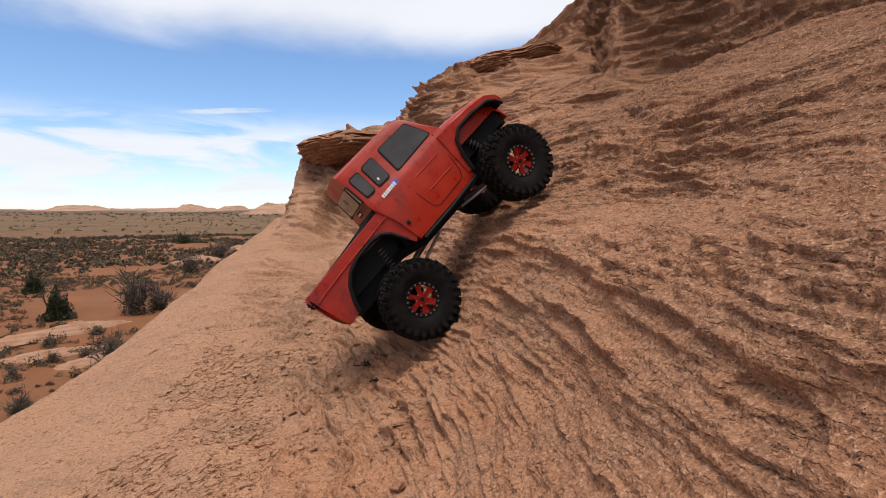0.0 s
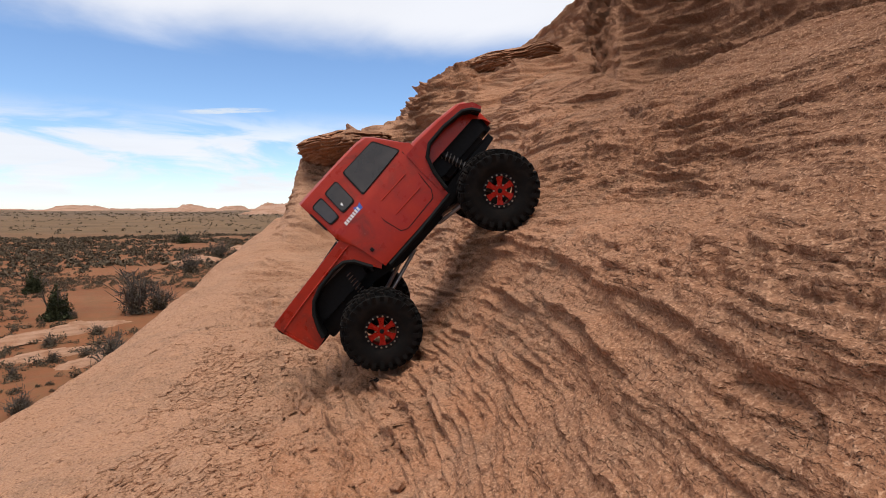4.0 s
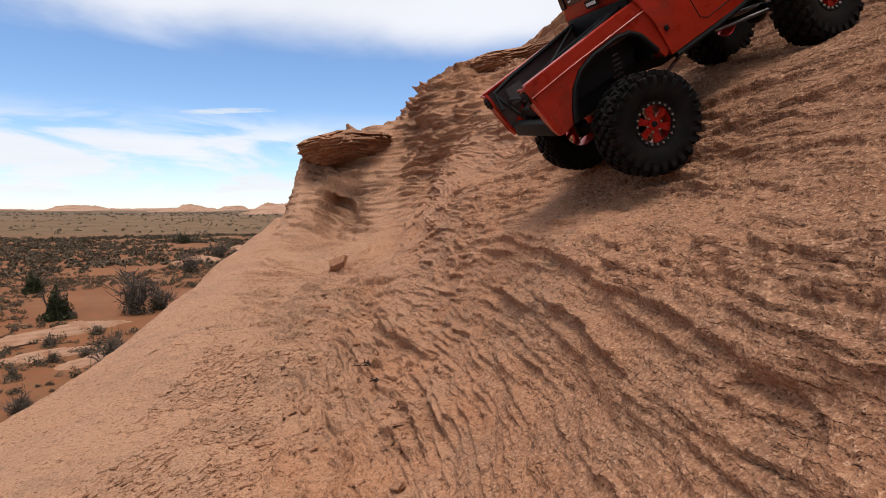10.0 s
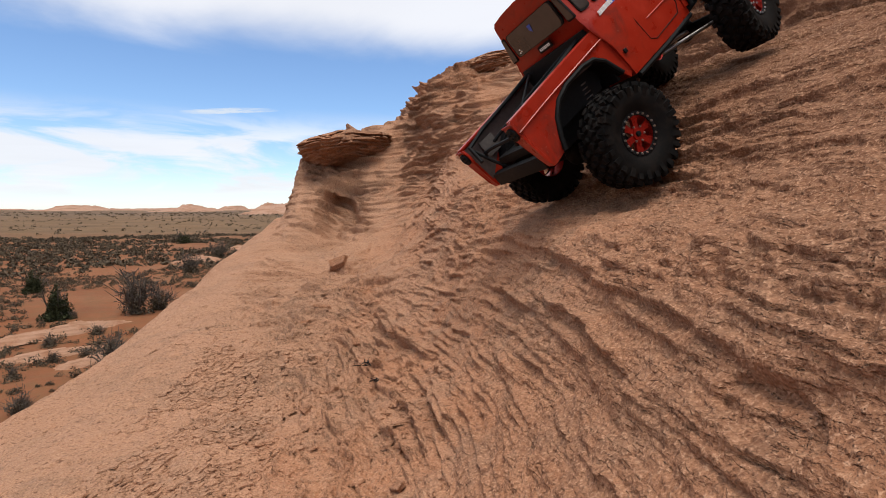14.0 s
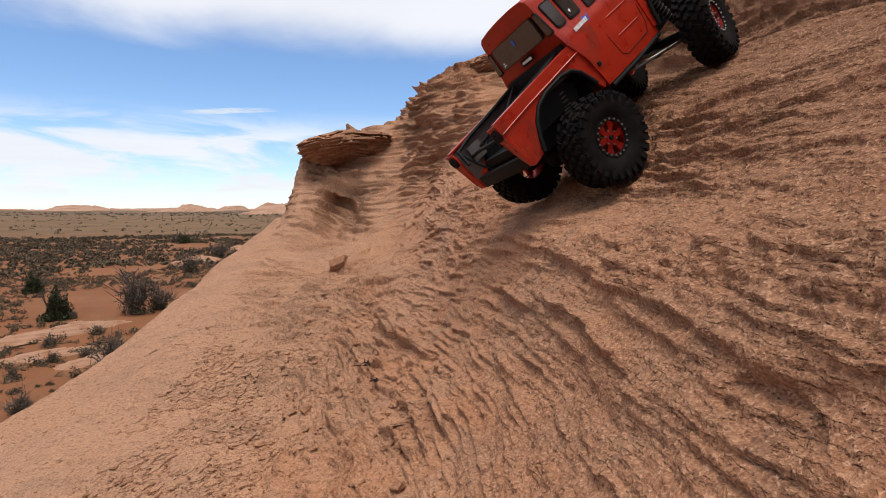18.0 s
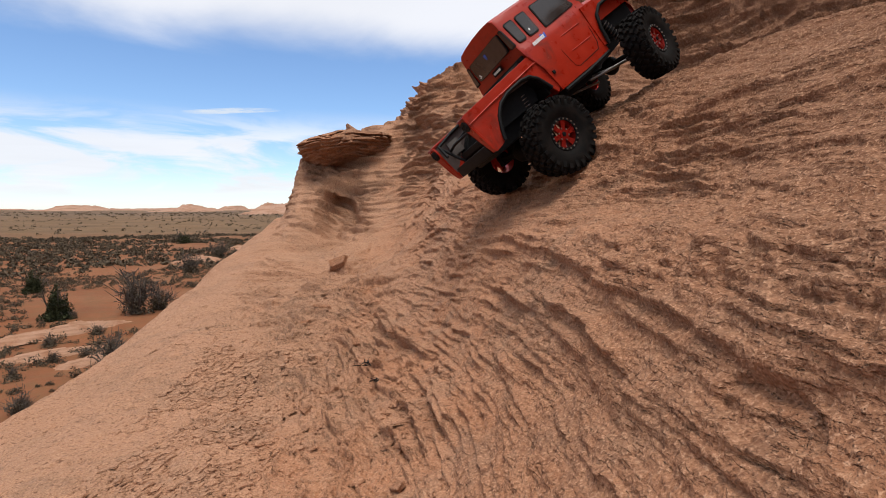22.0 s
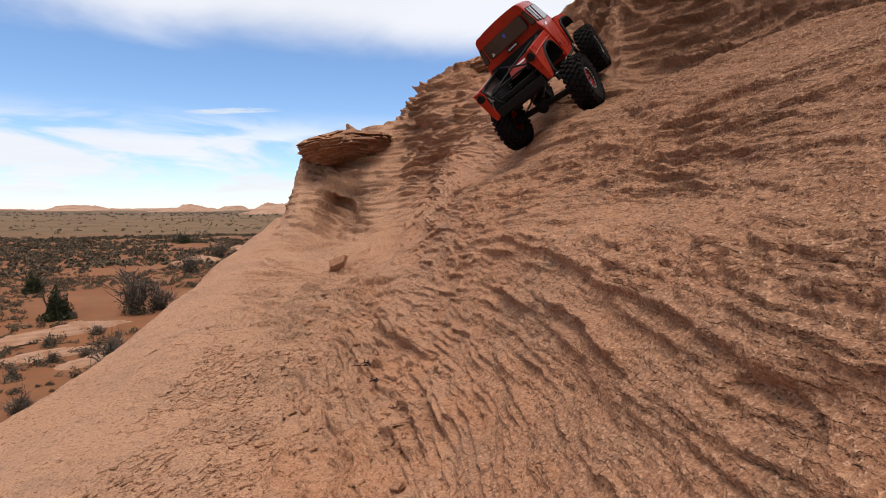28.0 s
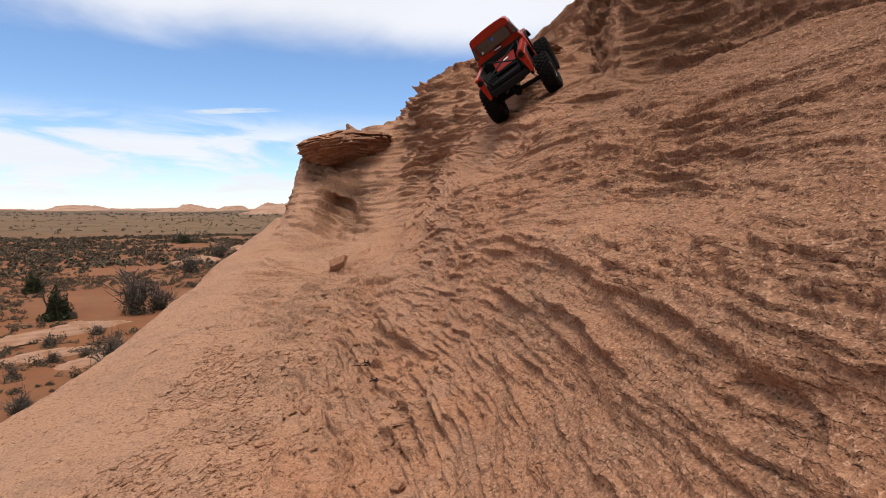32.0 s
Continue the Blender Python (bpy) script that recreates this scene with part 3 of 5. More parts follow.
def mat_paint():
    k = Nodes("red_paint")
    v = k.coord()
    dust = k.noise(v, 38, 6, 0.65)
    speck = k.noise(v, 260, 3, 0.6)
    wear = k.noise(v, 16, 5, 0.7, 0.6)
    c = k.ramp(dust, [(0.3, (0.27, 0.012, 0.004)), (0.7, (0.35, 0.022, 0.007))])
    c = k.mix(k.ramp(wear, [(0.54, 0.0), (0.68, 0.70)]), c, (0.13, 0.018, 0.011))
    c = k.mix(k.ramp(speck, [(0.66, 0.0), (0.78, 0.35)]), c, (0.48, 0.30, 0.22))
    r = k.ramp(dust, [(0.3, 0.22), (0.75, 0.48)])
    n = k.bump(k.noise(v, 24, 3), 0.0012, 0.25)
    n = k.bump(speck, 0.0003, 0.3, n)
    return k.done(c, r, n, spec=0.30)


def mat_plain(name, color, rough, metal=0.0, grain=180.0, depth=0.0005, vary=0.25, spec=0.5):
    k = Nodes(name)
    v = k.coord()
    n1 = k.noise(v, grain, 4, 0.65)
    dark = tuple(c * (1 - vary) for c in color)
    lite = tuple(min(1, c * (1 + vary) + 0.004) for c in color)
    c = k.ramp(n1, [(0.3, dark), (0.7, lite)])
    return k.done(c, k.ramp(n1, [(0.3, max(0.04, rough - 0.08)), (0.7, min(1.0, rough + 0.08))]), k.bump(n1, depth, 0.6), metal, spec)


def mat_tyre():
    k = Nodes("tyre_rubber")
    v = k.coord()
    d = k.noise(v, 45, 5, 0.7)
    c = k.ramp(d, [(0.45, (0.0055, 0.0052, 0.005)), (0.76, (0.020, 0.0145, 0.0115))])
    return k.done(c, k.ramp(d, [(0.3, 0.55), (0.7, 0.85)]), k.bump(k.noise(v, 420, 3), 0.0004, 0.6), spec=0.10)


def mat_glass():
    k = Nodes("smoked_window")
    v = k.coord()
    n = k.noise(v, 12, 4, 0.6)
    return k.done(k.ramp(n, [(0.35, (0.018, 0.014, 0.013)), (0.7, (0.050, 0.040, 0.036))]), k.ramp(n, [(0.3, 0.05), (0.7, 0.16)]), k.bump(n, 0.002, 0.15), spec=0.6)


M_PAINT = mat_paint()
M_BLACK = mat_plain("black_plastic", (0.005, 0.005, 0.0054), 0.6, spec=0.14)
M_TRIM = mat_plain("black_rubber_trim", (0.005, 0.005, 0.005), 0.60, spec=0.14)
M_TYRE = mat_tyre()
M_GLASS = mat_glass()
M_RIM = mat_plain("red_anodised_rim", (0.42, 0.022, 0.014), 0.32, 0.75)
M_STEEL = mat_plain("bare_steel", (0.55, 0.54, 0.52), 0.32, 1.0)
M_SPRING = mat_plain("dull_spring_steel", (0.22, 0.20, 0.19), 0.42, 0.9)
M_DUSTY = mat_plain("dusty_grey_plastic", (0.085, 0.070, 0.062), 0.75)
M_LINER = mat_plain("dusty_brown_plastic", (0.062, 0.040, 0.034), 0.5)
M_WHITE = mat_plain("white_vinyl", (0.78, 0.78, 0.76), 0.4)
M_BLUE = mat_plain("blue_vinyl", (0.03, 0.09, 0.42), 0.4)


def prism(bm, poly, y0, y1):
    """An upright plate: a polygon in x, z between two y."""
    lo = [bm.verts.new((x, y0, z)) for x, z in poly]
    hi = [bm.verts.new((x, y1, z)) for x, z in poly]
    n = len(poly)
    bm.faces.new(lo)
    bm.faces.new(hi[::-1])
    for i in range(n):
        bm.faces.new((lo[i], hi[i], hi[(i + 1) % n], lo[(i + 1) % n]))
    bmesh.ops.recalc_face_normals(bm, faces=bm.faces[:])


def plate(bm, corners, out, thick):
    """A flat plate of any outline: corners, and the way its thickness goes."""
    o = Vector(out).normalized() * thick
    lo = [bm.verts.new(Vector(c)) for c in corners]
    hi = [bm.verts.new(Vector(c) + o) for c in corners]
    n = len(lo)
    bm.faces.new(lo)
    bm.faces.new(hi[::-1])
    for i in range(n):
        bm.faces.new((lo[i], hi[i], hi[(i + 1) % n], lo[(i + 1) % n]))
    bmesh.ops.recalc_face_normals(bm, faces=bm.faces[:])


def rounded(quad, r, n=4):
    """The outline of a flat four-sided shape with rounded corners."""
    q = [Vector(c) for c in quad]
    out = []
    for i in range(4):
        p, a, b = q[i], q[i - 1], q[(i + 1) % 4]
        u, v = (a - p).normalized() * r, (b - p).normalized() * r
        for j in range(n + 1):
            t = j / n
            out.append(p + u * (1 - t) ** 2 + v * t ** 2)
    return out


def tube(bm, pts, r, sides=8, shut=False):
    """A round bar along points."""
    pts = [Vector(p) for p in pts]
    rings = []
    n = len(pts)
    for i, p in enumerate(pts):
        a = pts[(i - 1) % n] if (i or shut) else p
        b = pts[(i + 1) % n] if (i < n - 1 or shut) else p
        d = (b - a).normalized()
        u = d.orthogonal().normalized() if not rings else (last - d * last.dot(d)).normalized()
        last = u
        v = d.cross(u)
        rings.append([bm.verts.new(p + (u * math.cos(k * 2 * math.pi / sides) + v * math.sin(k * 2 * math.pi / sides)) * r) for k in range(sides)])
    m = n if shut else n - 1
    for i in range(m):
        A, B = rings[i], rings[(i + 1) % n]
        for k in range(sides):
            bm.faces.new((A[k], A[(k + 1) % sides], B[(k + 1) % sides], B[k]))
    if not shut:
        bm.faces.new(rings[0][::-1])
        bm.faces.new(rings[-1])


def box(bm, c, size, m=None, bevel=0.0):
    res = bmesh.ops.create_cube(bm, size=1.0, matrix=(m or Matrix.Identity(4)) @ Matrix.Translation(c) @ Matrix.Diagonal((*size, 1)))
    if bevel:
        edges = {e for v in res["verts"] for e in v.link_edges}
        bmesh.ops.bevel(bm, geom=list(edges), offset=bevel, segments=2, affect="EDGES", profile=0.6)


def revolve(bm, prof, n, hollow=True):
    """Turn a profile of (radius, y) about the y axis."""
    rings = []
    for r, y in prof:
        rings.append([bm.verts.new((r * math.cos(k * 2 * math.pi / n), y, r * math.sin(k * 2 * math.pi / n))) for k in range(n)])
    for A, B in zip(rings, rings[1:]):
        for k in range(n):
            bm.faces.new((A[k], B[k], B[(k + 1) % n], A[(k + 1) % n]))
    return rings


TYRE_R = 0.073


def tyre_mesh():
    bm = bmesh.new()
    prof = [(0.030, -0.019), (0.036, -0.0225), (0.046, -0.0255), (0.056, -0.0262), (0.063, -0.0240), (0.0660, -0.0195), (0.0672, -0.008),
            (0.0672, 0.008), (0.0660, 0.0195), (0.063, 0.0240), (0.056, 0.0262), (0.046, 0.0255), (0.036, 0.0225), (0.030, 0.019)]
    revolve(bm, prof, 72)
    bmesh.ops.recalc_face_normals(bm, faces=bm.faces[:])

    def lug(th, y, sx, sy, h, twist, r0):
        m = Matrix.Rotation(-th, 4, "Y") @ Matrix.Translation((r0 + h / 2, y, 0)) @ Matrix.Rotation(twist, 4, "X")
        vs = bmesh.ops.create_cube(bm, size=1.0, matrix=m @ Matrix.Diagonal((h, sy, sx, 1)))["verts"]
        for v in vs:
            p = m.inverted() @ v.co
            if p.x > 0:
                v.co = m @ Vector((p.x, p.y * 0.82, p.z * 0.82))
    n = 26
    for i in range(n):
        th = i * 2 * math.pi / n
        for side in (-1, 1):
            o = th + (0.5 if side > 0 else 0.0) * 2 * math.pi / n
            lug(o, side * 0.0062, 0.0088, 0.0100, 0.0062, side * 0.5, 0.0668)
            lug(o + 0.11, side * 0.0165, 0.0085, 0.0085, 0.0064, side * -0.35, 0.0662)
            lug(o + 0.02, side * 0.0215, 0.0095 if i % 2 else 0.0065, 0.0065, 0.0075, side * 0.15, 0.0635)
            # shoulder blocks that run down the wall
            m = Matrix.Rotation(-(o + 0.02), 4, "Y") @ Matrix.Translation((0.0585 if i % 2 else 0.0605, side * 0.0252, 0))
            bmesh.ops.create_cube(bm, size=1.0, matrix=m @ Matrix.Rotation(side * 0.18, 4, "Z") @ Matrix.Diagonal((0.013 if i % 2 else 0.009, 0.0042, 0.0074, 1)))
    me = bpy.data.meshes.new("tyre")
    bm.to_mesh(me)
    bm.free()
    return me


def rim_mesh(out):
    """A six-spoke rim; out: the side on which its face stands."""
    bm = bmesh.new()
    revolve(bm, [(0.0305, -0.018), (0.0290, -0.017), (0.0255, 0.0), (0.0255, 0.012), (0.0285, 0.0185), (0.0305, 0.0195)], 48)
    for i in range(6):
        th = i * math.pi / 3
        m = Matrix.Rotation(th, 4, "Y")
        vs = []
        for r, hw, y in ((0.006, 0.0048, 0.0165), (0.016, 0.0042, 0.0155), (0.0265, 0.0068, 0.0170)):
            vs.append([bm.verts.new(m @ Vector((r, y, hw))), bm.verts.new(m @ Vector((r, y, -hw))), bm.verts.new(m @ Vector((r, y - 0.006, -hw * 0.8))), bm.verts.new(m @ Vector((r, y - 0.006, hw * 0.8)))])
        for A, B in zip(vs, vs[1:]):
            for k in range(4):
                bm.faces.new((A[k], A[(k + 1) % 4], B[(k + 1) % 4], B[k]))
    bmesh.ops.create_cone(bm, cap_ends=True, segments=24, radius1=0.0095, radius2=0.0085, depth=0.007, matrix=Matrix.Translation((0, 0.0145, 0)) @ Matrix.Rotation(-math.pi / 2, 4, "X"))
    bmesh.ops.recalc_face_normals(bm, faces=bm.faces[:])
    if out < 0:
        bmesh.ops.scale(bm, vec=(1, -1, 1), verts=bm.verts[:])
        bmesh.ops.reverse_faces(bm, faces=bm.faces[:])
    me = bpy.data.meshes.new("rim")
    bm.to_mesh(me)
    bm.free()
    return me


def disc_mesh(name, prof, n, out=1):
    bm = bmesh.new()
    revolve(bm, [(r, y * out) for r, y in prof], n)
    bmesh.ops.remove_doubles(bm, verts=bm.verts[:], dist=1e-6)
    bmesh.ops.recalc_face_normals(bm, faces=bm.faces[:])
    me = bpy.data.meshes.new(name)
    bm.to_mesh(me)
    bm.free()
    return me


TYRE = tyre_mesh()
BOLT = disc_mesh("bolt", [(0.00001, 0.0018), (0.0014, 0.0018), (0.0018, 0.0009), (0.0018, 0.0)], 6)


def shared(name, me, material, parent, m=None, label=""):
    if not me.materials:
        me.materials.append(material)
        me.polygons.foreach_set("use_smooth", [True] * len(me.polygons))
        me.set_sharp_from_angle(angle=radians(35))
    ob = new(name, me)
    ob.parent = parent
    if m is not None:
        ob.matrix_basis = m
    return tagged(ob, label) if label else ob


def build_wheel(truck, side):
    """side: 1 on the truck's left, -1 on its right."""
    w = shared("wheel", RIM[side], M_RIM, truck, label="red six-spoke rim with a chunky tyre")
    shared("tyre", TYRE, M_TYRE, w, label="black lugged off-road tyre, dusty")
    shared("clamp_ring", RING[side], M_BLACK, w, label="black clamp ring")
    shared("hub_cap", CAP[side], M_BLACK, w)
    for i in range(20):
        th = i * math.pi / 10
        shared("bolt", BOLT, M_STEEL, w, Matrix.Translation((0.0282 * math.cos(th), side * 0.0208, 0.0282 * math.sin(th))) @ (Matrix.Identity(4) if side > 0 else Matrix.Rotation(math.pi, 4, "X")))
    for i in range(6):
        th = (i + 0.5) * math.pi / 3
        shared("lug_nut", BOLT, M_STEEL, w, Matrix.Translation((0.0112 * math.cos(th), side * 0.0172, 0.0112 * math.sin(th))) @ (Matrix.Identity(4) if side > 0 else Matrix.Rotation(math.pi, 4, "X")))
    return w


RIM = {s: rim_mesh(s) for s in (1, -1)}
RING = {s: disc_mesh("clamp_ring", [(0.0255, 0.0185), (0.0258, 0.0205), (0.0310, 0.0208), (0.0318, 0.0190), (0.0310, 0.0175)], 48, s) for s in (1, -1)}
CAP = {s: disc_mesh("hub_cap", [(0.00001, 0.0205), (0.0036, 0.0202), (0.0042, 0.0185), (0.0042, 0.0165)], 16, s) for s in (1, -1)}

BODY_W = ((0.06, 0.0975), (0.09, 0.0985), (0.165, 0.089), (0.26, 0.0765), (0.30, 0.072), (0.42, 0.060))


def half_width(x):
    return float(np.interp(x, [p[0] for p in BODY_W], [p[1] for p in BODY_W]))


CAB_LEVELS = ((0.045, 0.985), (0.060, 1.005), (0.100, 1.02), (0.140, 1.01), (0.152, 0.985), (0.158, 0.955), (0.205, 0.865), (0.222, 0.840), (0.232, 0.805), (0.2375, 0.72), (0.2405, 0.40), (0.2415, 0.0))


def side_at(x, z):
    """The cab's outer half width."""
    return half_width(x) * float(np.interp(z, [l[0] for l in CAB_LEVELS], [l[1] for l in CAB_LEVELS]))


def build_cab(truck):
    bm = bmesh.new()
    rings = []
    for x, g, top in ((0.066, 1.0, 0.985), (0.0685, 1.0, 0.998), (0.078, 1.0, 1.0), (0.12, 1.0, 1.003), (0.17, 1.0, 1.004), (0.215, 0.985, 1.0), (0.236, 0.94, 0.998), (0.246, 0.80, 1.0), (0.277, 0.14, 1.0), (0.283, 0.06, 1.0)):
        ring = []
        pts = []
        for z, f in CAB_LEVELS:
            zz = z if z <= 0.158 else 0.158 + (z - 0.158) * g
            ff = f if z <= 0.158 else 0.955 + (f - 0.955) * min(1.0, g + 0.1 if g > 0.5 else g * 0.9)
            xx = min(x, 0.262) if z < 0.12 else x
            if x < 0.09 and z < 0.12:
                xx = max(x, 0.078 + 0.010 * (0.12 - z) / 0.075)
            pts.append((xx, half_width(xx) * ff * top, zz))
        ring = [bm.verts.new((px, -py, pz)) for px, py, pz in pts] + [bm.verts.new((px, py, pz)) for px, py, pz in pts[-2::-1]]
        rings.append(ring)
    n = len(rings[0])
    for A, B in zip(rings, rings[1:]):
        for k in range(n - 1):
            bm.faces.new((A[k], A[k + 1], B[k + 1], B[k]))
        bm.faces.new((A[n - 1], A[0], B[0], B[n - 1]))
    bm.faces.new(rings[0][::-1])
    bm.faces.new(rings[-1])
    bmesh.ops.recalc_face_normals(bm, faces=bm.faces[:])
    return part("cab", bm, M_PAINT, truck, "scuffed red cab shell")


def pane(truck, name, quad, out, r=0.006, label=""):
    """A dark window set in a black surround, lying on the shell."""
    c = sum((Vector(q) for q in quad), Vector()) / 4
    big = [Vector(q) + (Vector(q) - c).normalized() * 0.0030 for q in quad]
    o = Vector(out).normalized()
    bm = bmesh.new()
    plate(bm, [p - o * 0.002 for p in rounded(big, r)], out, 0.0031)
    t = part("window_surround", bm, M_TRIM, truck)
    bm = bmesh.new()
    plate(bm, [p for p in rounded(quad, r)], out, 0.0017)
    part(name, bm, M_GLASS, t, label or "dark smoked window")
    return t


def build_truck():
    truck = new("toy_truck")
    tagged(truck, "dusty red toy crawler pickup on sandstone", "toy truck")
    cab = build_cab(truck)

    # windows of both sides
    for s in (-1, 1):
        def on(x, z, lift=0.0007):
            return (x, s * (side_at(x, z) + lift), z)
        n = (0.12, s, 0.22)
        pane(truck, "side_window", [on(0.158, 0.161), on(0.163, 0.2135), on(0.238, 0.2125), on(0.259, 0.166)], n, 0.005, "dusty smoked side window")
        pane(truck, "quarter_window", [on(0.109, 0.166), on(0.112, 0.211), on(0.141, 0.2115), on(0.137, 0.1655)], n, 0.006)
        pane(truck, "corner_window", [on(0.078, 0.168), on(0.078, 0.211), on(0.101, 0.211), on(0.098, 0.167)], n, 0.006)
        # the door's pressed frame, and its seam
        bm = bmesh.new()
        tube(bm, [on(x, z, 0.0002) for x, z in [(0.150, 0.158), (0.147, 0.100), (0.153, 0.066), (0.165, 0.059), (0.236, 0.062), (0.246, 0.075), (0.250, 0.10), (0.262, 0.160)]], 0.0008, 6)
        part("door_seam", bm, M_TRIM, truck)
        for z in (0.128, 0.092):
            bm = bmesh.new()
            tube(bm, [on(x, z, 0.0) for x in (0.170, 0.19, 0.21, 0.235)], 0.0014, 6)
            part("door_crease", bm, M_PAINT, truck)
        bm = bmesh.new()
        c = Vector(on(0.094, 0.082))
        box(bm, c, (0.006, 0.003, 0.007), bevel=0.0008)
        part("side_marker", bm, M_BLACK, truck, "small black side marker")
        # lettering as plain bars, with a blue flash
        bm = bmesh.new()
        for i in range(7):
            x = 0.098 + i * 0.0056
            z = 0.1475 + i * 0.0003
            y = side_at(x, z)
            box(bm, (x, s * (y + 0.0012), z), (0.0040, 0.0010, 0.0070))
        part("white_bars", bm, M_WHITE, truck, "white bars of lettering")
        bm = bmesh.new()
        y = side_at(0.131, 0.15)
        plate(bm, [(0.123, s * (side_at(0.123, 0.15) + 0.0010), 0.146), (0.129, s * (y + 0.0010), 0.1405), (0.139, s * (side_at(0.139, 0.15) + 0.0010), 0.145), (0.142, s * (side_at(0.142, 0.155) + 0.0010), 0.156), (0.135, s * (side_at(0.135, 0.154) + 0.0010), 0.1535), (0.127, s * (side_at(0.127, 0.156) + 0.0010), 0.157)], (0, s, 0), 0.0004)
        part("blue_flash", bm, M_BLUE, truck)
        bm = bmesh.new()
        plate(bm, [(0.1155, s * (side_at(0.1155, 0.177) + 0.0026), 0.178), (0.1205, s * (side_at(0.12, 0.177) + 0.0026), 0.179), (0.118, s * (side_at(0.118, 0.171) + 0.0026), 0.172)], (0, s, 0.2), 0.0004)
        part("white_mark", bm, M_WHITE, truck)

    # rear window, with its sticker and badge
    pane(truck, "rear_window", [(0.0650, 0.066, 0.169), (0.0650, -0.066, 0.169), (0.0655, -0.066, 0.209), (0.0655, 0.066, 0.209)], (-1, 0, 0), 0.008)
    for s in (-1, 1):
        pane(truck, "rear_corner_window", [(0.0655, s * 0.092, 0.168), (0.0655, s * 0.077, 0.168), (0.066, s * 0.074, 0.207), (0.066, s * 0.083, 0.207)], (-1, 0, 0), 0.004)
    bm = bmesh.new()
    plate(bm, [(0.0632, 0.004, 0.201), (0.0632, -0.006, 0.201), (0.0632, -0.004, 0.194), (0.0632, -0.002, 0.188), (0.0632, 0.003, 0.193)], (-1, 0, 0), 0.0004)
    part("blue_sticker", bm, M_BLUE, truck)
    bm = bmesh.new()
    plate(bm, rounded([(0.0656, 0.018, 0.152), (0.0656, -0.018, 0.152), (0.0656, -0.018, 0.164), (0.0656, 0.018, 0.164)], 0.003), (-1, 0, 0), 0.0012)
    badge = part("badge", bm, M_BLACK, truck, "black badge under the rear window")
    bm = bmesh.new()
    for i in range(7):
        box(bm, (0.0641, 0.0125 - i * 0.0042, 0.158), (0.0006, 0.0027, 0.0046))
    part("white_bars", bm, M_WHITE, badge)
    bm = bmesh.new()
    for dy, dz in ((0, 0), (0.005, -0.001), (0.003, 0.004)):
        box(bm, (0.0633, 0.052 + dy, 0.175 + dz), (0.0005, 0.0035, 0.0025))
    part("white_mark", bm, M_WHITE, truck)

    # windscreen
    pane(truck, "windscreen", [(0.2800, 0.060, 0.1655), (0.2800, -0.060, 0.1655), (0.2480, -0.055, 0.2165), (0.2480, 0.055, 0.2165)], (0.85, 0, 0.53), 0.006)

    # hood and nose
    bm = bmesh.new()
    rings = []
    for x, dz, w in ((0.270, 0.003, 0.0715), (0.30, 0.002, 0.070), (0.35, -0.003, 0.066), (0.395, -0.010, 0.060), (0.409, -0.016, 0.055), (0.415, -0.026, 0.050), (0.414, -0.055, 0.049), (0.408, -0.075, 0.048)):
        low = 0.105 if x < 0.405 else 0.09
        prof = ((low - dz * 0.0, 1.0), (0.138 + dz, 1.0), (0.150 + dz, 0.955), (0.1565 + dz, 0.84), (0.160 + dz, 0.45), (0.161 + dz, 0.0))
        if x >= 0.4135 or dz < -0.03:
            prof = tuple((0.085 + (z - 0.085) * 1.0 if z > 0.1 else 0.075, f) for z, f in prof)
        pts = [(x, w * f, z) for z, f in prof]
        rings.append([bm.verts.new((px, -py, pz)) for px, py, pz in pts] + [bm.verts.new((px, py, pz)) for px, py, pz in pts[-2::-1]])
    n = len(rings[0])
    for A, B in zip(rings, rings[1:]):
        for k in range(n - 1):
            bm.faces.new((A[k], A[k + 1], B[k + 1], B[k]))
    bm.faces.new(rings[-1])
    bmesh.ops.recalc_face_normals(bm, faces=bm.faces[:])
    part("hood", bm, M_PAINT, truck, "red hood")
    bm = bmesh.new()
    box(bm, (0.404, 0, 0.088), (0.012, 0.080, 0.040), bevel=0.002)
    part("grille", bm, M_BLACK, truck)

    for s in (-1, 1):
        # front fender with its black flare
        y1 = s * 0.0800
        outer = [(0.256, 0.060), (0.258, 0.110), (0.262, 0.150), (0.300, 0.149), (0.350, 0.146), (0.395, 0.139), (0.414, 0.124), (0.419, 0.106),
                 (0.410, 0.104), (0.403, 0.117), (0.388, 0.128), (0.345, 0.134), (0.305, 0.133), (0.284, 0.120), (0.272, 0.092), (0.266, 0.058)]
        bm = bmesh.new()
        prism(bm, outer, s * 0.060, y1)
        part("fender", bm, M_PAINT, truck, "red front fender")
        bm = bmesh.new()
        arch = [(0.2655, 0.056), (0.2720, 0.090), (0.2845, 0.119), (0.305, 0.132), (0.345, 0.133), (0.388, 0.127), (0.402, 0.117), (0.411, 0.102)]
        tube(bm, [(x, s * 0.0835, z) for x, z in arch], 0.0036, 8)
        part("arch_flare", bm, M_TRIM, truck, "black rubber arch flare")
        bm = bmesh.new()
        prism(bm, [(0.27, 0.090), (0.283, 0.119), (0.305, 0.1315), (0.345, 0.1325), (0.388, 0.1265), (0.403, 0.112), (0.40, 0.075), (0.28, 0.075)], s * 0.046, s * 0.052)
        part("inner_fender", bm, M_BLACK, truck)
        # sill
        bm = bmesh.new()
        tube(bm, [(0.095, s * 0.094, 0.040), (0.18, s * 0.084, 0.040), (0.262, s * 0.074, 0.044)], 0.0042, 8)
        part("rock_slider", bm, M_BLACK, truck, "black slider bar under the door")

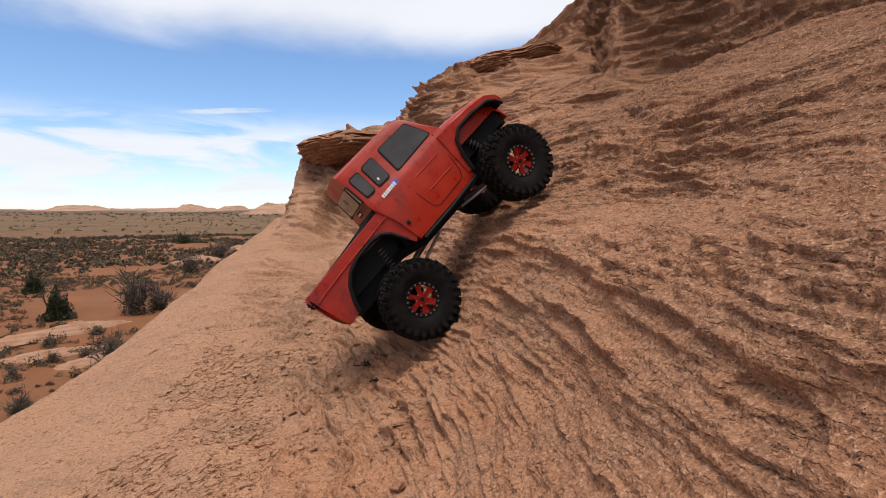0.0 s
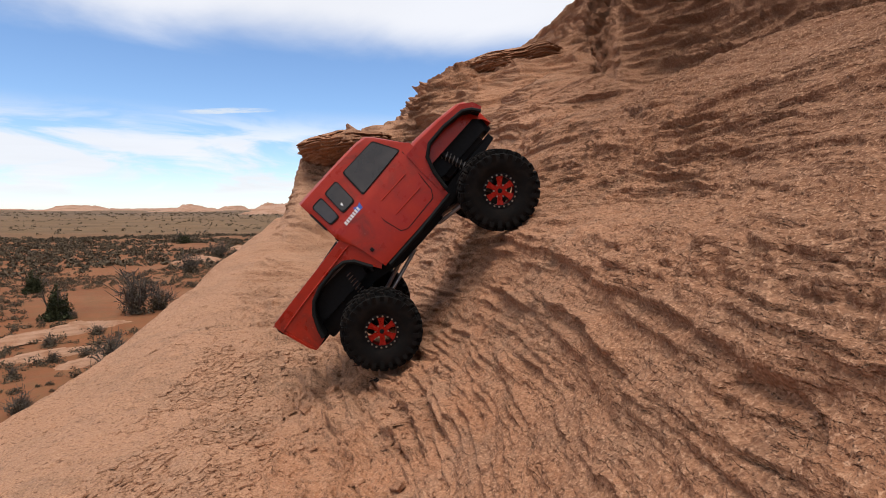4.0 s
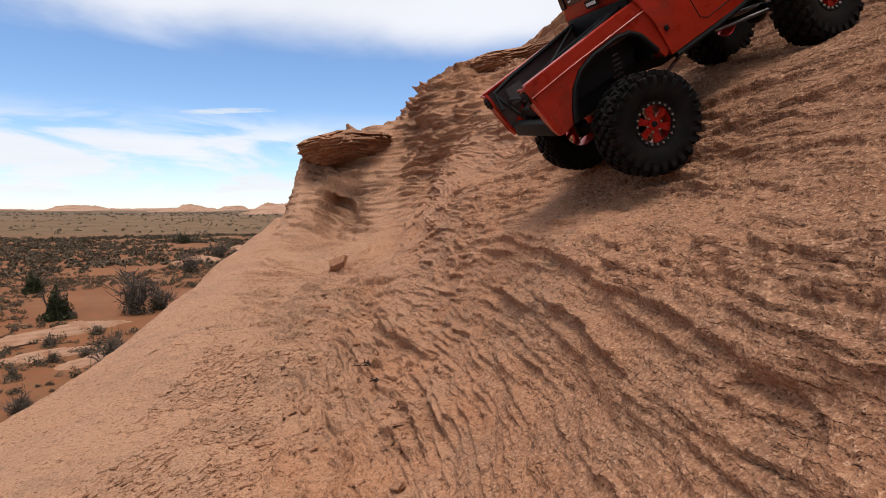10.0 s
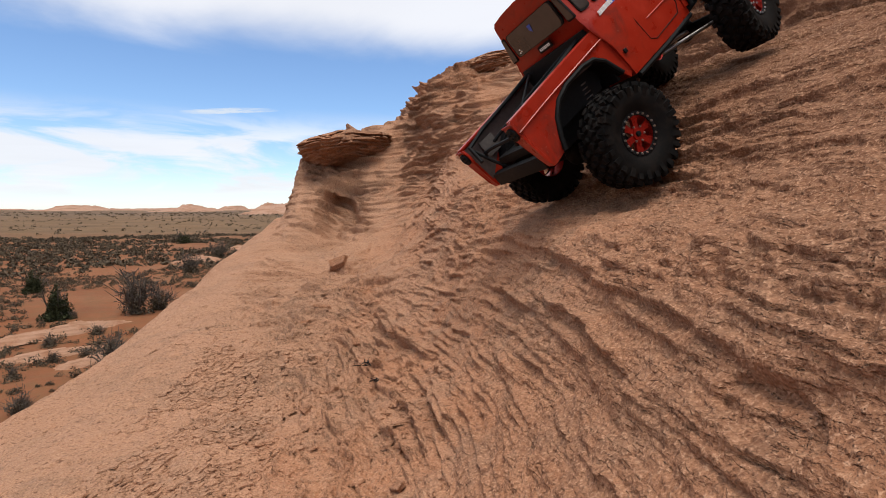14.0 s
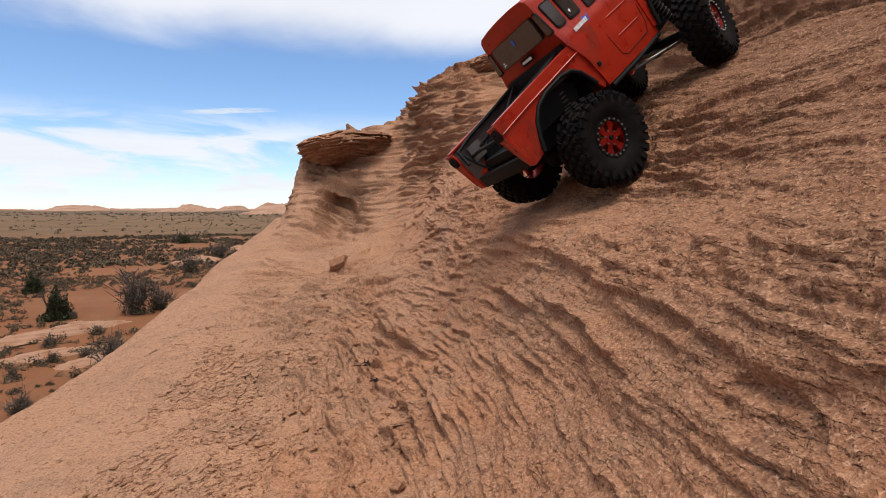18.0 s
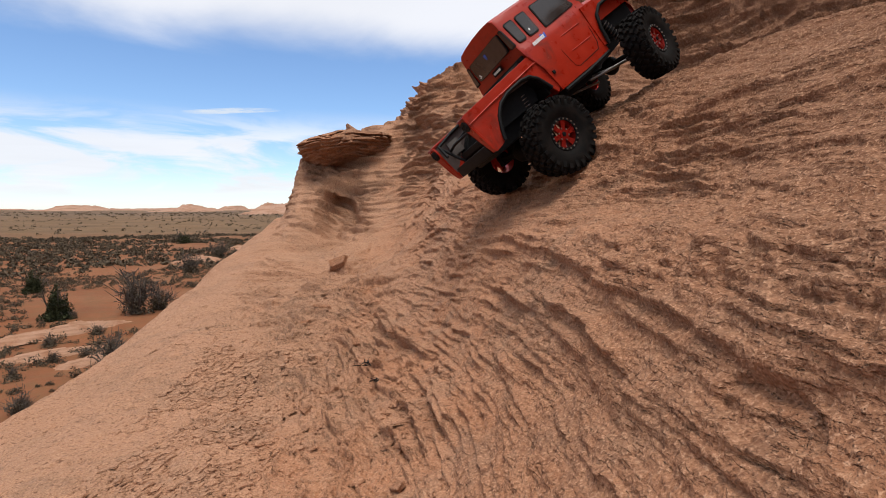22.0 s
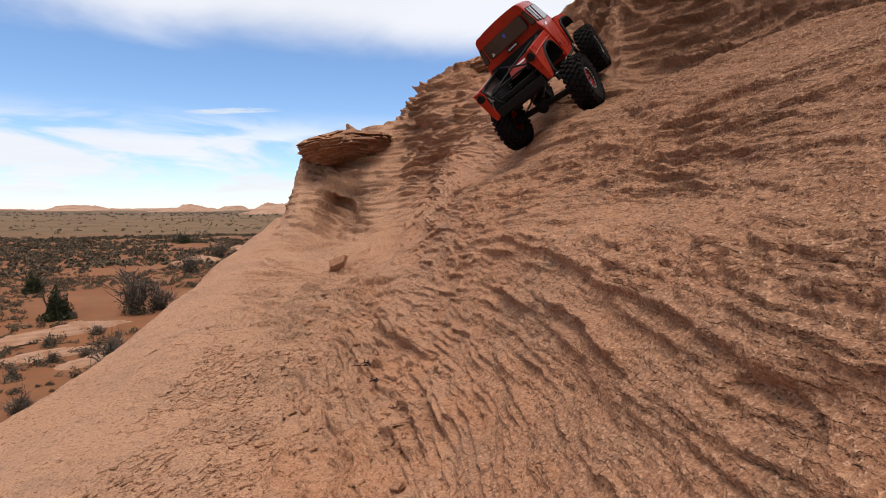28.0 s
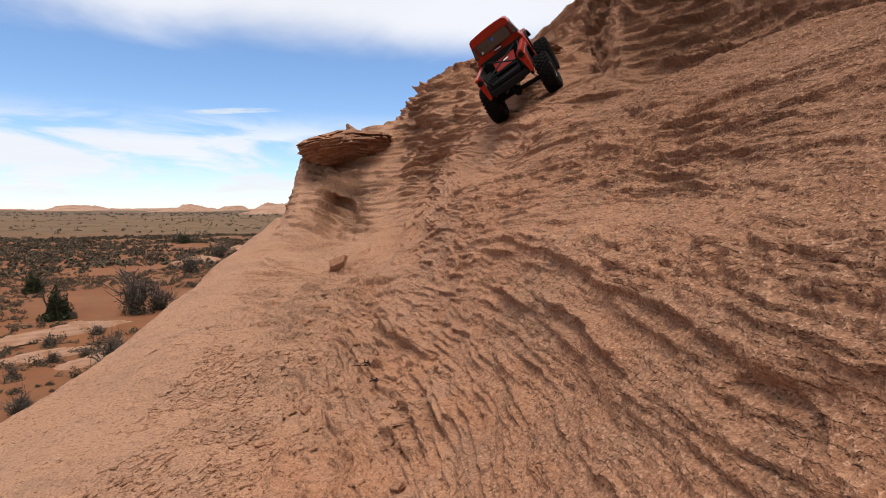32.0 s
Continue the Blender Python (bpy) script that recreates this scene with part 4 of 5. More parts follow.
        # bed side with its arch
        bed = [(-0.1265, 0.1205), (-0.124, 0.1235), (0.083, 0.1375), (0.0855, 0.1365), (0.0865, 0.052), (0.079, 0.047), (0.0700, 0.064), (0.057, 0.094), (0.043, 0.1065), (0.020, 0.1105), (-0.020, 0.1080), (-0.045, 0.1000), (-0.064, 0.084),
               (-0.078, 0.060), (-0.086, 0.040), (-0.107, 0.036), (-0.113, 0.044), (-0.1255, 0.110)]
        bm = bmesh.new()
        prism(bm, bed, s * 0.0905, s * 0.0955)
        for v in bm.verts:
            if v.co.z < 0.06 and v.co.x < -0.08:
                v.co.y -= s * 0.004
        part("bed_side", bm, M_PAINT, truck, "red bed side with scuffed edges")
        bm = bmesh.new()
        tube(bm, [(-0.1235, s * 0.0960, 0.1035), (-0.06, s * 0.0970, 0.1100), (0.083, s * 0.0970, 0.1195)], 0.0016, 6)
        part("bed_crease", bm, M_PAINT, truck)
        bm = bmesh.new()
        box(bm, Vector((-0.020, s * 0.0885, 0.1295)), (0.206, 0.013, 0.004), Matrix.Translation((-0.02, 0, 0.1295)) @ Matrix.Rotation(-0.0675, 4, "Y") @ Matrix.Translation((0.02, 0, -0.1295)), 0.0012)
        part("bed_rail", bm, M_PAINT, truck, "red top rail of the bed")
        bm = bmesh.new()
        tube(bm, [(x, s * 0.0965, z) for x, z in [(0.0705, 0.061), (0.0560, 0.0925), (0.042, 0.1050), (0.020, 0.1090), (-0.020, 0.1065), (-0.0445, 0.0985), (-0.0630, 0.0830), (-0.0768, 0.060), (-0.084, 0.042)]], 0.0038, 8)
        part("arch_flare", bm, M_TRIM, truck, "black rubber arch flare")
        bm = bmesh.new()
        prism(bm, [(0.060, 0.085), (0.043, 0.106), (-0.02, 0.1075), (-0.06, 0.09), (-0.075, 0.065), (-0.06, 0.06), (0.05, 0.06)], s * 0.062, s * 0.066)
        part("inner_arch", bm, M_BLACK, truck)
        # the tail panel: wide at the lamp, narrow below
        bm = bmesh.new()
        plate(bm, [(-0.1265, s * 0.0955, 0.1215), (-0.1265, s * 0.0730, 0.1200), (-0.1255, s * 0.0700, 0.1090), (-0.1235, s * 0.0735, 0.0950), (-0.1150, s * 0.0800, 0.0500), (-0.1110, s * 0.0800, 0.0385), (-0.1110, s * 0.0915, 0.0370), (-0.1160, s * 0.0935, 0.0500), (-0.1250, s * 0.0955, 0.1000)], (1, 0, 0), 0.004)
        tail = part("tail_panel", bm, M_PAINT, truck, "red tail panel")
        lamp = shared("tail_lamp", LAMP, M_BLACK, tail, pose(-0.1268, s * 0.0835, 0.1060, 0, -7, 0), "round black tail lamp with four lenses")
        bm = bmesh.new()
        tube(bm, [(-0.1275, s * 0.0955, 0.1215), (-0.1275, s * 0.073, 0.1205)], 0.0014, 6)
        part("panel_lip", bm, M_PAINT, tail)

        # black liners: in the bed, and under both arches
        bm = bmesh.new()
        prism(bm, [(-0.120, 0.118), (0.080, 0.1315), (0.080, 0.060), (0.05, 0.100), (-0.03, 0.104), (-0.075, 0.075), (-0.108, 0.050)], s * 0.0862, s * 0.0898)
        part("bed_liner", bm, M_LINER, truck, "dusty brown inner side of the bed")
        for pts, y0, y1 in (([(0.2690, 0.056), (0.2755, 0.090), (0.2870, 0.1165), (0.306, 0.1290), (0.345, 0.1300), (0.386, 0.1240), (0.399, 0.114), (0.407, 0.101)], 0.044, 0.0805),
                            ([(0.0675, 0.060), (0.0535, 0.0900), (0.040, 0.1020), (0.020, 0.1060), (-0.020, 0.1035), (-0.0430, 0.0960), (-0.0605, 0.0815), (-0.0740, 0.060), (-0.081, 0.042)], 0.060, 0.0940)):
            bm = bmesh.new()
            rows = [[bm.verts.new((x, s * y, z)) for x, z in pts] for y in (y0, y1)]
            back = [[bm.verts.new((x, s * y, z + 0.0016)) for x, z in pts] for y in (y0, y1)]
            for A, B in ((rows[0], rows[1]), (back[0], back[1]), (rows[1], back[1]), (rows[0], back[0])):
                for k in range(len(pts) - 1):
                    bm.faces.new((A[k], A[k + 1], B[k + 1], B[k]))
            bmesh.ops.recalc_face_normals(bm, faces=bm.faces[:])
            part("arch_liner", bm, M_BLACK, truck)

    bm = bmesh.new()
    box(bm, (0.0655, 0, 0.100), (0.006, 0.176, 0.092), bevel=0.002)
    part("cab_back_panel", bm, M_BLACK, truck, "black panel between cab and bed")
    bm = bmesh.new()
    box(bm, (-0.030, 0, 0.050), (0.110, 0.096, 0.046), bevel=0.006)
    part("battery_box", bm, M_BLACK, truck)
    # bed inside: floor, red wedge, tubes
    bm = bmesh.new()
    box(bm, (-0.010, 0, 0.070), (0.150, 0.118, 0.004), bevel=0.001)
    part("bed_floor", bm, M_BLACK, truck)
    bm = bmesh.new()
    plate(bm, [(0.064, 0.046, 0.122), (0.064, -0.046, 0.122), (0.020, -0.040, 0.092), (0.020, 0.040, 0.092)], (0.5, 0, 1), 0.003)
    part("bed_wedge", bm, M_PAINT, truck, "red panel in the bed")
    bm = bmesh.new()
    plate(bm, [(0.047, 0.018, 0.1140), (0.047, -0.018, 0.1140), (0.042, -0.018, 0.1106), (0.042, 0.018, 0.1106)], (0.5, 0, 1), 0.0008)
    part("white_bars", bm, M_WHITE, truck)
    for s in (-1, 1):
        for name, pts, r in (("bed_tube", [(0.060, s * 0.072, 0.139), (0.0, s * 0.078, 0.131), (-0.070, s * 0.080, 0.124), (-0.112, s * 0.074, 0.116), (-0.117, s * 0.060, 0.088)], 0.0034),
                             ("brace_tube", [(0.050, s * 0.058, 0.137), (-0.030, 0.0, 0.118), (-0.082, -s * 0.052, 0.100)], 0.0028),
                             ("brace_tube", [(-0.112, s * 0.071, 0.110), (-0.098, s * 0.060, 0.072), (-0.090, s * 0.045, 0.050)], 0.0030)):
            bm = bmesh.new()
            tube(bm, pts, r, 8)
            part(name, bm, M_BLACK, truck)
        bm = bmesh.new()
        box(bm, (-0.075, s * 0.083, 0.096), (0.030, 0.002, 0.030), bevel=0.0006)
        part("side_plate", bm, M_DUSTY, truck, "dusty grey inner plate")
    bm = bmesh.new()
    tube(bm, [(-0.098, 0.068, 0.094), (-0.104, 0.03, 0.098), (-0.104, -0.03, 0.098), (-0.098, -0.068, 0.094)], 0.0030, 8)
    part("cross_tube", bm, M_BLACK, truck)
    bm = bmesh.new()
    box(bm, (-0.104, 0, 0.047), (0.016, 0.150, 0.022), bevel=0.003)
    part("rear_beam", bm, M_BLACK, truck, "black rear cross beam")
    bm = bmesh.new()
    box(bm, (-0.085, 0, 0.068), (0.020, 0.110, 0.014), bevel=0.003)
    part("rear_shelf", bm, M_BLACK, truck)

    # chassis
    for s in (-1, 1):
        bm = bmesh.new()
        prism(bm, [(-0.10, 0.040), (-0.10, 0.055), (0.05, 0.062), (0.20, 0.052), (0.40, 0.066), (0.40, 0.052), (0.25, 0.030), (0.10, 0.026), (0.05, 0.040)], s * 0.030, s * 0.036)
        part("frame_rail", bm, M_BLACK, truck, "black frame rail")
        for name, pts, r, m in (("link_bar", [(0.015, s * 0.070, -0.004), (0.14, s * 0.036, 0.022)], 0.0030, M_SPRING),
                                ("link_bar", [(0.320, s * 0.066, 0.002), (0.21, s * 0.036, 0.022)], 0.0030, M_SPRING),
                                ("shock", [(0.012, s * 0.066, 0.012), (0.032, s * 0.058, 0.104)], 0.0052, M_BLACK),
                                ("shock", [(0.328, s * 0.062, 0.018), (0.308, s * 0.056, 0.116)], 0.0052, M_BLACK)):
            bm = bmesh.new()
            tube(bm, pts, r, 10)
            ob = part(name, bm, m, truck)
            if name == "shock":
                a, b = Vector(pts[0]), Vector(pts[1])
                d = (b - a).normalized()
                u = d.orthogonal().normalized()
                v = d.cross(u)
                coil = [a.lerp(b, 0.15 + 0.7 * i / 96) + (u * math.cos(i * 0.62) + v * math.sin(i * 0.62)) * 0.0078 for i in range(97)]
                bm = bmesh.new()
                tube(bm, coil, 0.0011, 5)
                part("spring", bm, M_SPRING, ob, "steel coil spring")
    bm = bmesh.new()
    box(bm, (0.165, 0, 0.030), (0.120, 0.066, 0.014), bevel=0.004)
    part("skid_plate", bm, M_BLACK, truck)
    bm = bmesh.new()
    box(bm, (0.165, 0, 0.062), (0.110, 0.050, 0.050), bevel=0.006)
    part("gearbox", bm, M_BLACK, truck)
    bm = bmesh.new()
    box(bm, (0.335, 0, 0.085), (0.10, 0.080, 0.045), bevel=0.006)
    part("servo_tray", bm, M_BLACK, truck)
    bm = bmesh.new()
    tube(bm, [(0.012, 0, 0.004), (0.11, 0, 0.030)], 0.0042, 8)
    part("drive_shaft", bm, M_SPRING, truck)
    bm = bmesh.new()
    tube(bm, [(0.328, 0, 0.006), (0.22, 0, 0.030)], 0.0042, 8)
    part("drive_shaft", bm, M_SPRING, truck)

    axles = []
    for x, name in ((0.0, "rear_axle"), (0.325, "front_axle")):
        bm = bmesh.new()
        tube(bm, [(0, -0.094, 0), (0, -0.03, 0), (0, 0.03, 0), (0, 0.094, 0)], 0.0085, 10)
        bmesh.ops.create_uvsphere(bm, u_segments=14, v_segments=10, radius=0.021, matrix=Matrix.Translation((0, 0.012, 0)) @ Matrix.Diagonal((1, 0.8, 1, 1)))
        for s in (-1, 1):
            box(bm, (0, s * 0.088, 0), (0.022, 0.016, 0.026), bevel=0.003)
        axles.append(part(name, bm, M_BLACK, truck, "black axle housing"))
    wheels = [(x, s, build_wheel(truck, s)) for x in (0.0, 0.325) for s in (-1, 1)]
    return truck, axles, wheels


def lamp_mesh():
    bm = bmesh.new()
    bmesh.ops.create_cone(bm, cap_ends=True, segments=24, radius1=0.0108, radius2=0.0100, depth=0.003, matrix=Matrix.Rotation(-math.pi / 2, 4, "Y"))
    for k in range(4):
        th = k * math.pi / 2 + 0.6
        bmesh.ops.create_uvsphere(bm, u_segments=8, v_segments=6, radius=0.0021, matrix=Matrix.Translation((-0.0018, 0.0054 * math.cos(th), 0.0046 * math.sin(th))))
    me = bpy.data.meshes.new("tail_lamp")
    bm.to_mesh(me)
    bm.free()
    return me


LAMP = lamp_mesh()
TRUCK, AXLES, WHEELS = build_truck()


# ---- what stands on the plain
build_scrub()


def place(px, py, dz=0.0):
    """Where the plain lies in the direction of slopes (px across, py down, from the eye)."""
    d = (5.0 + dz) / py
    return px * d, d


SHRUBS = (
    ("juniper_shrub", "dark green juniper shrub on orange sand", -0.688, 0.206, 1.50, 1.65, 3000, 0.0, 1),
    ("juniper_shrub", "small dark juniper shrub on the open plain", -0.728, 0.152, 1.45, 1.5, 1800, 0.0, 2),
    ("juniper_shrub", "dark round juniper shrub far out on the plain", -0.457, 0.064, 2.5, 1.9, 800, 0.0, 3),
    ("dead_shrub", "half-dead grey shrub with bare branches", -0.548, 0.196, 2.0, 1.75, 260, 1.0, 4),
    ("dead_shrub", "half-dead grey shrub with bare branches", -0.505, 0.188, 1.5, 1.25, 420, 0.8, 5),
    ("dead_shrub", "sprawling brown shrub by the rock's foot", -0.592, 0.285, 1.35, 1.05, 420, 1.0, 6),
    ("sage_shrub", "round grey sage shrub", -0.705, 0.245, 0.72, 0.40, 420, 0.2, 7),
    ("sage_shrub", "round grey sage shrub", -0.618, 0.225, 0.75, 0.42, 420, 0.2, 8),
    ("sage_shrub", "round grey sage shrub", -0.700, 0.270, 0.62, 0.36, 420, 0.2, 9),
    ("sage_shrub", "round grey sage shrub", -0.682, 0.330, 0.46, 0.30, 420, 0.2, 10),
    ("sage_shrub", "dry straw-coloured sage shrub", -0.765, 0.372, 0.80, 0.50, 260, 0.9, 11),
    ("sage_shrub", "round grey sage shrub", -0.775, 0.300, 0.60, 0.36, 420, 0.2, 12),
    ("dead_shrub", "grey shrub beside pale boulders", -0.397, 0.092, 2.2, 1.6, 420, 0.6, 13),
    ("dead_shrub", "grey shrub beside pale boulders", -0.447, 0.118, 1.9, 1.3, 420, 0.7, 14),
    ("sage_shrub", "round grey sage shrub", -0.640, 0.262, 0.62, 0.34, 420, 0.2, 15),
    ("sage_shrub", "round grey sage shrub", -0.660, 0.205, 0.60, 0.34, 420, 0.2, 16),
)
for name, label, px, py, w, h, leaves, bare, seed in SHRUBS:
    x, y = place(px, py)
    build_shrub(name, label, x, y, w, h, leaves, bare, M_JUNIPER if "juniper" in name else M_SAGE, seed, "shrubs on the plain")


def mat_pale():
    k = Nodes("pale_slickrock")
    v = k.coord()
    n = k.noise(v, 1.3, 6, 0.65)
    c = k.ramp(n, [(0.3, (0.21, 0.085, 0.042)), (0.5, (0.31, 0.17, 0.105)), (0.62, (0.33, 0.19, 0.125)), (0.8, (0.24, 0.10, 0.05))])
    return k.done(c, 0.93, k.bump(k.noise(v, 6, 5, 0.7), 0.06, 0.8), spec=0.15)


M_PALE = mat_pale()


def outcrop(name, label, x, y, w, l, h, turn, seed):
    """A low swell of bare rock that comes out of the sand."""
    u = np.linspace(-1, 1, 60)
    U, V = np.meshgrid(u, u, indexing="ij")
    r = np.sqrt(U * U + V * V) * (1 + 0.25 * vnoise(U * 2, V * 2, 0, seed))
    t = np.clip(1.05 - r, 0, 1)
    z = h * (np.floor(t * 4 + 0.4 * vnoise(U * 5, V * 5, 0, seed + 1)) / 4 * 0.6 + 0.4 * t) + 0.05 * h * vnoise(U * 12, V * 12, 0, seed + 2) - 0.12 * h * ramp(r, 0.8, 1.1) - 0.05
    ob = grid_mesh(name, np.stack([U * w / 2, V * l / 2, z], -1), len(u), len(u), M_PALE)
    ob.matrix_basis = pose(x, y, gz(x, y), 0, 0, turn)
    return tagged(ob, label, "rock", "rock swells on the plain")


for px, py, w, l, h, turn, seed in ((-0.655, 0.222, 1.5, 7.5, 0.45, -38, 3), (-0.72, 0.262, 1.2, 5.0, 0.3, -40, 8), (-0.60, 0.262, 1.0, 4.0, 0.35, -36, 14), (-0.43, 0.098, 4.0, 6.0, 0.65, -20, 21), (-0.36, 0.074, 5.0, 7.0, 0.8, 10, 27), (-0.55, 0.32, 3.0, 4.5, 0.6, -36, 33)):
    x, y = place(px, py)
    outcrop("rock_swell", "low pale swell of bare sandstone in the sand", x, y, w, l, h, turn, seed)

for px, dist, length, depth, height, turn, seed in ((-0.63, 1500, 230, 260, 17, 4, 61), (-0.555, 1700, 130, 200, 10, 0, 62), (-0.445, 1250, 140, 160, 19, 6, 63), (-0.36, 1900, 160, 200, 17, 0, 64), (-0.275, 620, 70, 120, 15, -12, 65), (-0.80, 2300, 520, 200, 8, 0, 66), (-0.10, 1500, 500, 300, 30, 0, 67), (-0.52, 2600, 900, 200, 12, 0, 68)):
    build_mesa("mesa", "pale pink sandstone mesa on the horizon", px * dist, dist, length, depth, height, turn, seed)


# ---- loose rock on the slope


def on_slope(a, s):
    """Points on the weathered slope, with rough normals."""
    a, s = np.asarray(a, dtype=np.float32), np.asarray(s, dtype=np.float32)
    h = np.float32(0.012)
    p = rock_points(a, s)
    n = np.cross(rock_points(a, s - h) - rock_points(a, s + h), rock_points(a + h, s) - rock_points(a - h, s))
    n = n / np.linalg.norm(n, axis=-1, keepdims=True)
    return p, n * np.sign(n[..., 2:])


def build_chips():
    """Thin broken flakes that lie in a patch on the smooth slab and along the gully."""
    rng = np.random.default_rng(9)
    a, s = rng.uniform(0.45, 2.2, 34000), rng.uniform(-0.52, 0.12, 34000)
    patch = np.exp(-((s + 0.245 + 0.10 * (a - 0.95)) / 0.060) ** 2) * np.exp(-((a - 0.95) / 0.28) ** 2) * 4.0 + 0.10 * ramp(s, -0.20, -0.08) + 0.008
    keep = rng.random(len(a)) < patch * 1.7 * ramp(vnoise(a * 9, s * 13, 0, 91) + 0.5 * vnoise(a * 25, s * 30, 0, 92), -0.15, 0.35)
    pa = rng.normal(0.95, 0.16, 3600)
    ps = rng.normal(-0.245, 0.040, 3600) - 0.12 * (pa - 0.95)
    dense = vnoise(pa * 9, ps * 13, 0, 91) > -0.25
    a, s = np.concatenate([a[keep], pa[dense]]), np.concatenate([s[keep], ps[dense]])
    p, n = on_slope(a, s)
    verts, faces = [], []
    for i in range(len(a)):
        nn = Vector([float(v) for v in n[i]]) + Vector(rng.normal(size=3) * 0.16)
        nn.normalize()
        u = nn.orthogonal().normalized()
        v = nn.cross(u)
        r = float(np.clip(rng.lognormal(-5.45, 0.42), 0.0022, 0.011))
        k = int(rng.integers(4, 7))
        th0 = rng.random() * 6.28
        h = r * rng.uniform(0.25, 0.55)
        o = Vector([float(c) for c in p[i]]) - nn * h * 0.25
        base = len(verts)
        rim = [(math.cos(th0 + j * 6.283 / k + rng.normal() * 0.2), math.sin(th0 + j * 6.283 / k + rng.normal() * 0.2), rng.uniform(0.65, 1.2)) for j in range(k)]
        el = rng.uniform(1.0, 1.7)
        for lift, shrink in ((0.0, 1.0), (h, 0.86)):
            verts += [o + nn * lift + (u * c * el + v * d) * r * g * shrink for c, d, g in rim]
        faces.append(tuple(range(base + k, base + 2 * k)))
        faces += [(base + j, base + (j + 1) % k, base + k + (j + 1) % k, base + k + j) for j in range(k)]
    tagged(new("rock_chips", soup("rock_chips", verts, faces, M_ROCK)), "thin broken sandstone flakes strewn over the slab", "gravel", kind="stuff")


build_chips()


def stone_mesh(rng, size):
    """An angular slab of rock with worn edges."""
    bm = bmesh.new()
    bmesh.ops.create_cube(bm, size=1.0)
    for v in bm.verts:
        v.co += Vector(rng.normal(size=3) * 0.17)
    bmesh.ops.bevel(bm, geom=bm.edges[:], offset=0.10, segments=2, affect="EDGES", profile=0.5)
    bmesh.ops.subdivide_edges(bm, edges=bm.edges[:], cuts=1, use_grid_fill=True)
    for v in bm.verts:
        v.co += v.co.normalized() * 0.05 * noise.noise(v.co * 3 + Vector(rng.normal(size=3)))
    bmesh.ops.scale(bm, vec=size, verts=bm.verts[:])
    return bm


for i, (a, s, w, l, h, turn) in enumerate(((1.02, -0.066, 0.030, 0.020, 0.014, 20), (1.035, -0.018, 0.019, 0.016, 0.010, 70), (1.055, -0.014, 0.014, 0.011, 0.008, 10), (1.61, -0.057, 0.042, 0.026, 0.012, 15), (0.66, 0.058, 0.030, 0.018, 0.012, 35), (0.64, 0.038, 0.020, 0.012, 0.010, 60),
                                           (0.90, -0.13, 0.016, 0.012, 0.006, 5), (0.82, 0.012, 0.016, 0.013, 0.008, 50), (1.30, 0.03, 0.020, 0.014, 0.008, 80), (0.74, -0.06, 0.014, 0.010, 0.006, 25), (1.55, -0.10, 0.034, 0.022, 0.012, 45), (2.3, -0.02, 0.06, 0.04, 0.022, 30))):
    rng = np.random.default_rng(200 + i)
    p, n = on_slope(np.array([a]), np.array([s]))
    m = Matrix.Translation([float(c) for c in p[0]]) @ Vector([float(c) for c in n[0]]).to_track_quat("Z", "Y").to_matrix().to_4x4() @ pose(0, 0, h * 0.28, 0, 0, turn)
    ob = part("stone", stone_mesh(rng, (w, l, h)), M_ROCK)
    ob.matrix_basis = m
    tagged(ob, "loose flat piece of tan sandstone on the slope", "stone", "loose stones on the slope")


def build_debris():
    """A charred tuft of dead plant caught in a crack."""
    rng = np.random.default_rng(71)
    for k, (a, s, size) in enumerate(((1.115, 0.050, 0.016), (1.00, 0.055, 0.010))):
        p, n = on_slope(np.array([a]), np.array([s]))
        bm = bmesh.new()
        for i in range(26):
            o = Vector(rng.normal(size=3) * size * 0.5)
            o.z = abs(o.z) * 0.3
            d = Vector(rng.normal(size=3)) * size * 0.6
            d.z = abs(d.z) * 0.35
            tube(bm, [o, o + d * 0.5 + Vector(rng.normal(size=3) * size * 0.1), o + d], size * 0.05, 4)
        ob = part("plant_debris", bm, M_TRIM)
        ob.matrix_basis = Matrix.Translation([float(c) for c in p[0]])
        tagged(ob, "black tuft of dead plant in a rock crack", "plant debris")


build_debris()


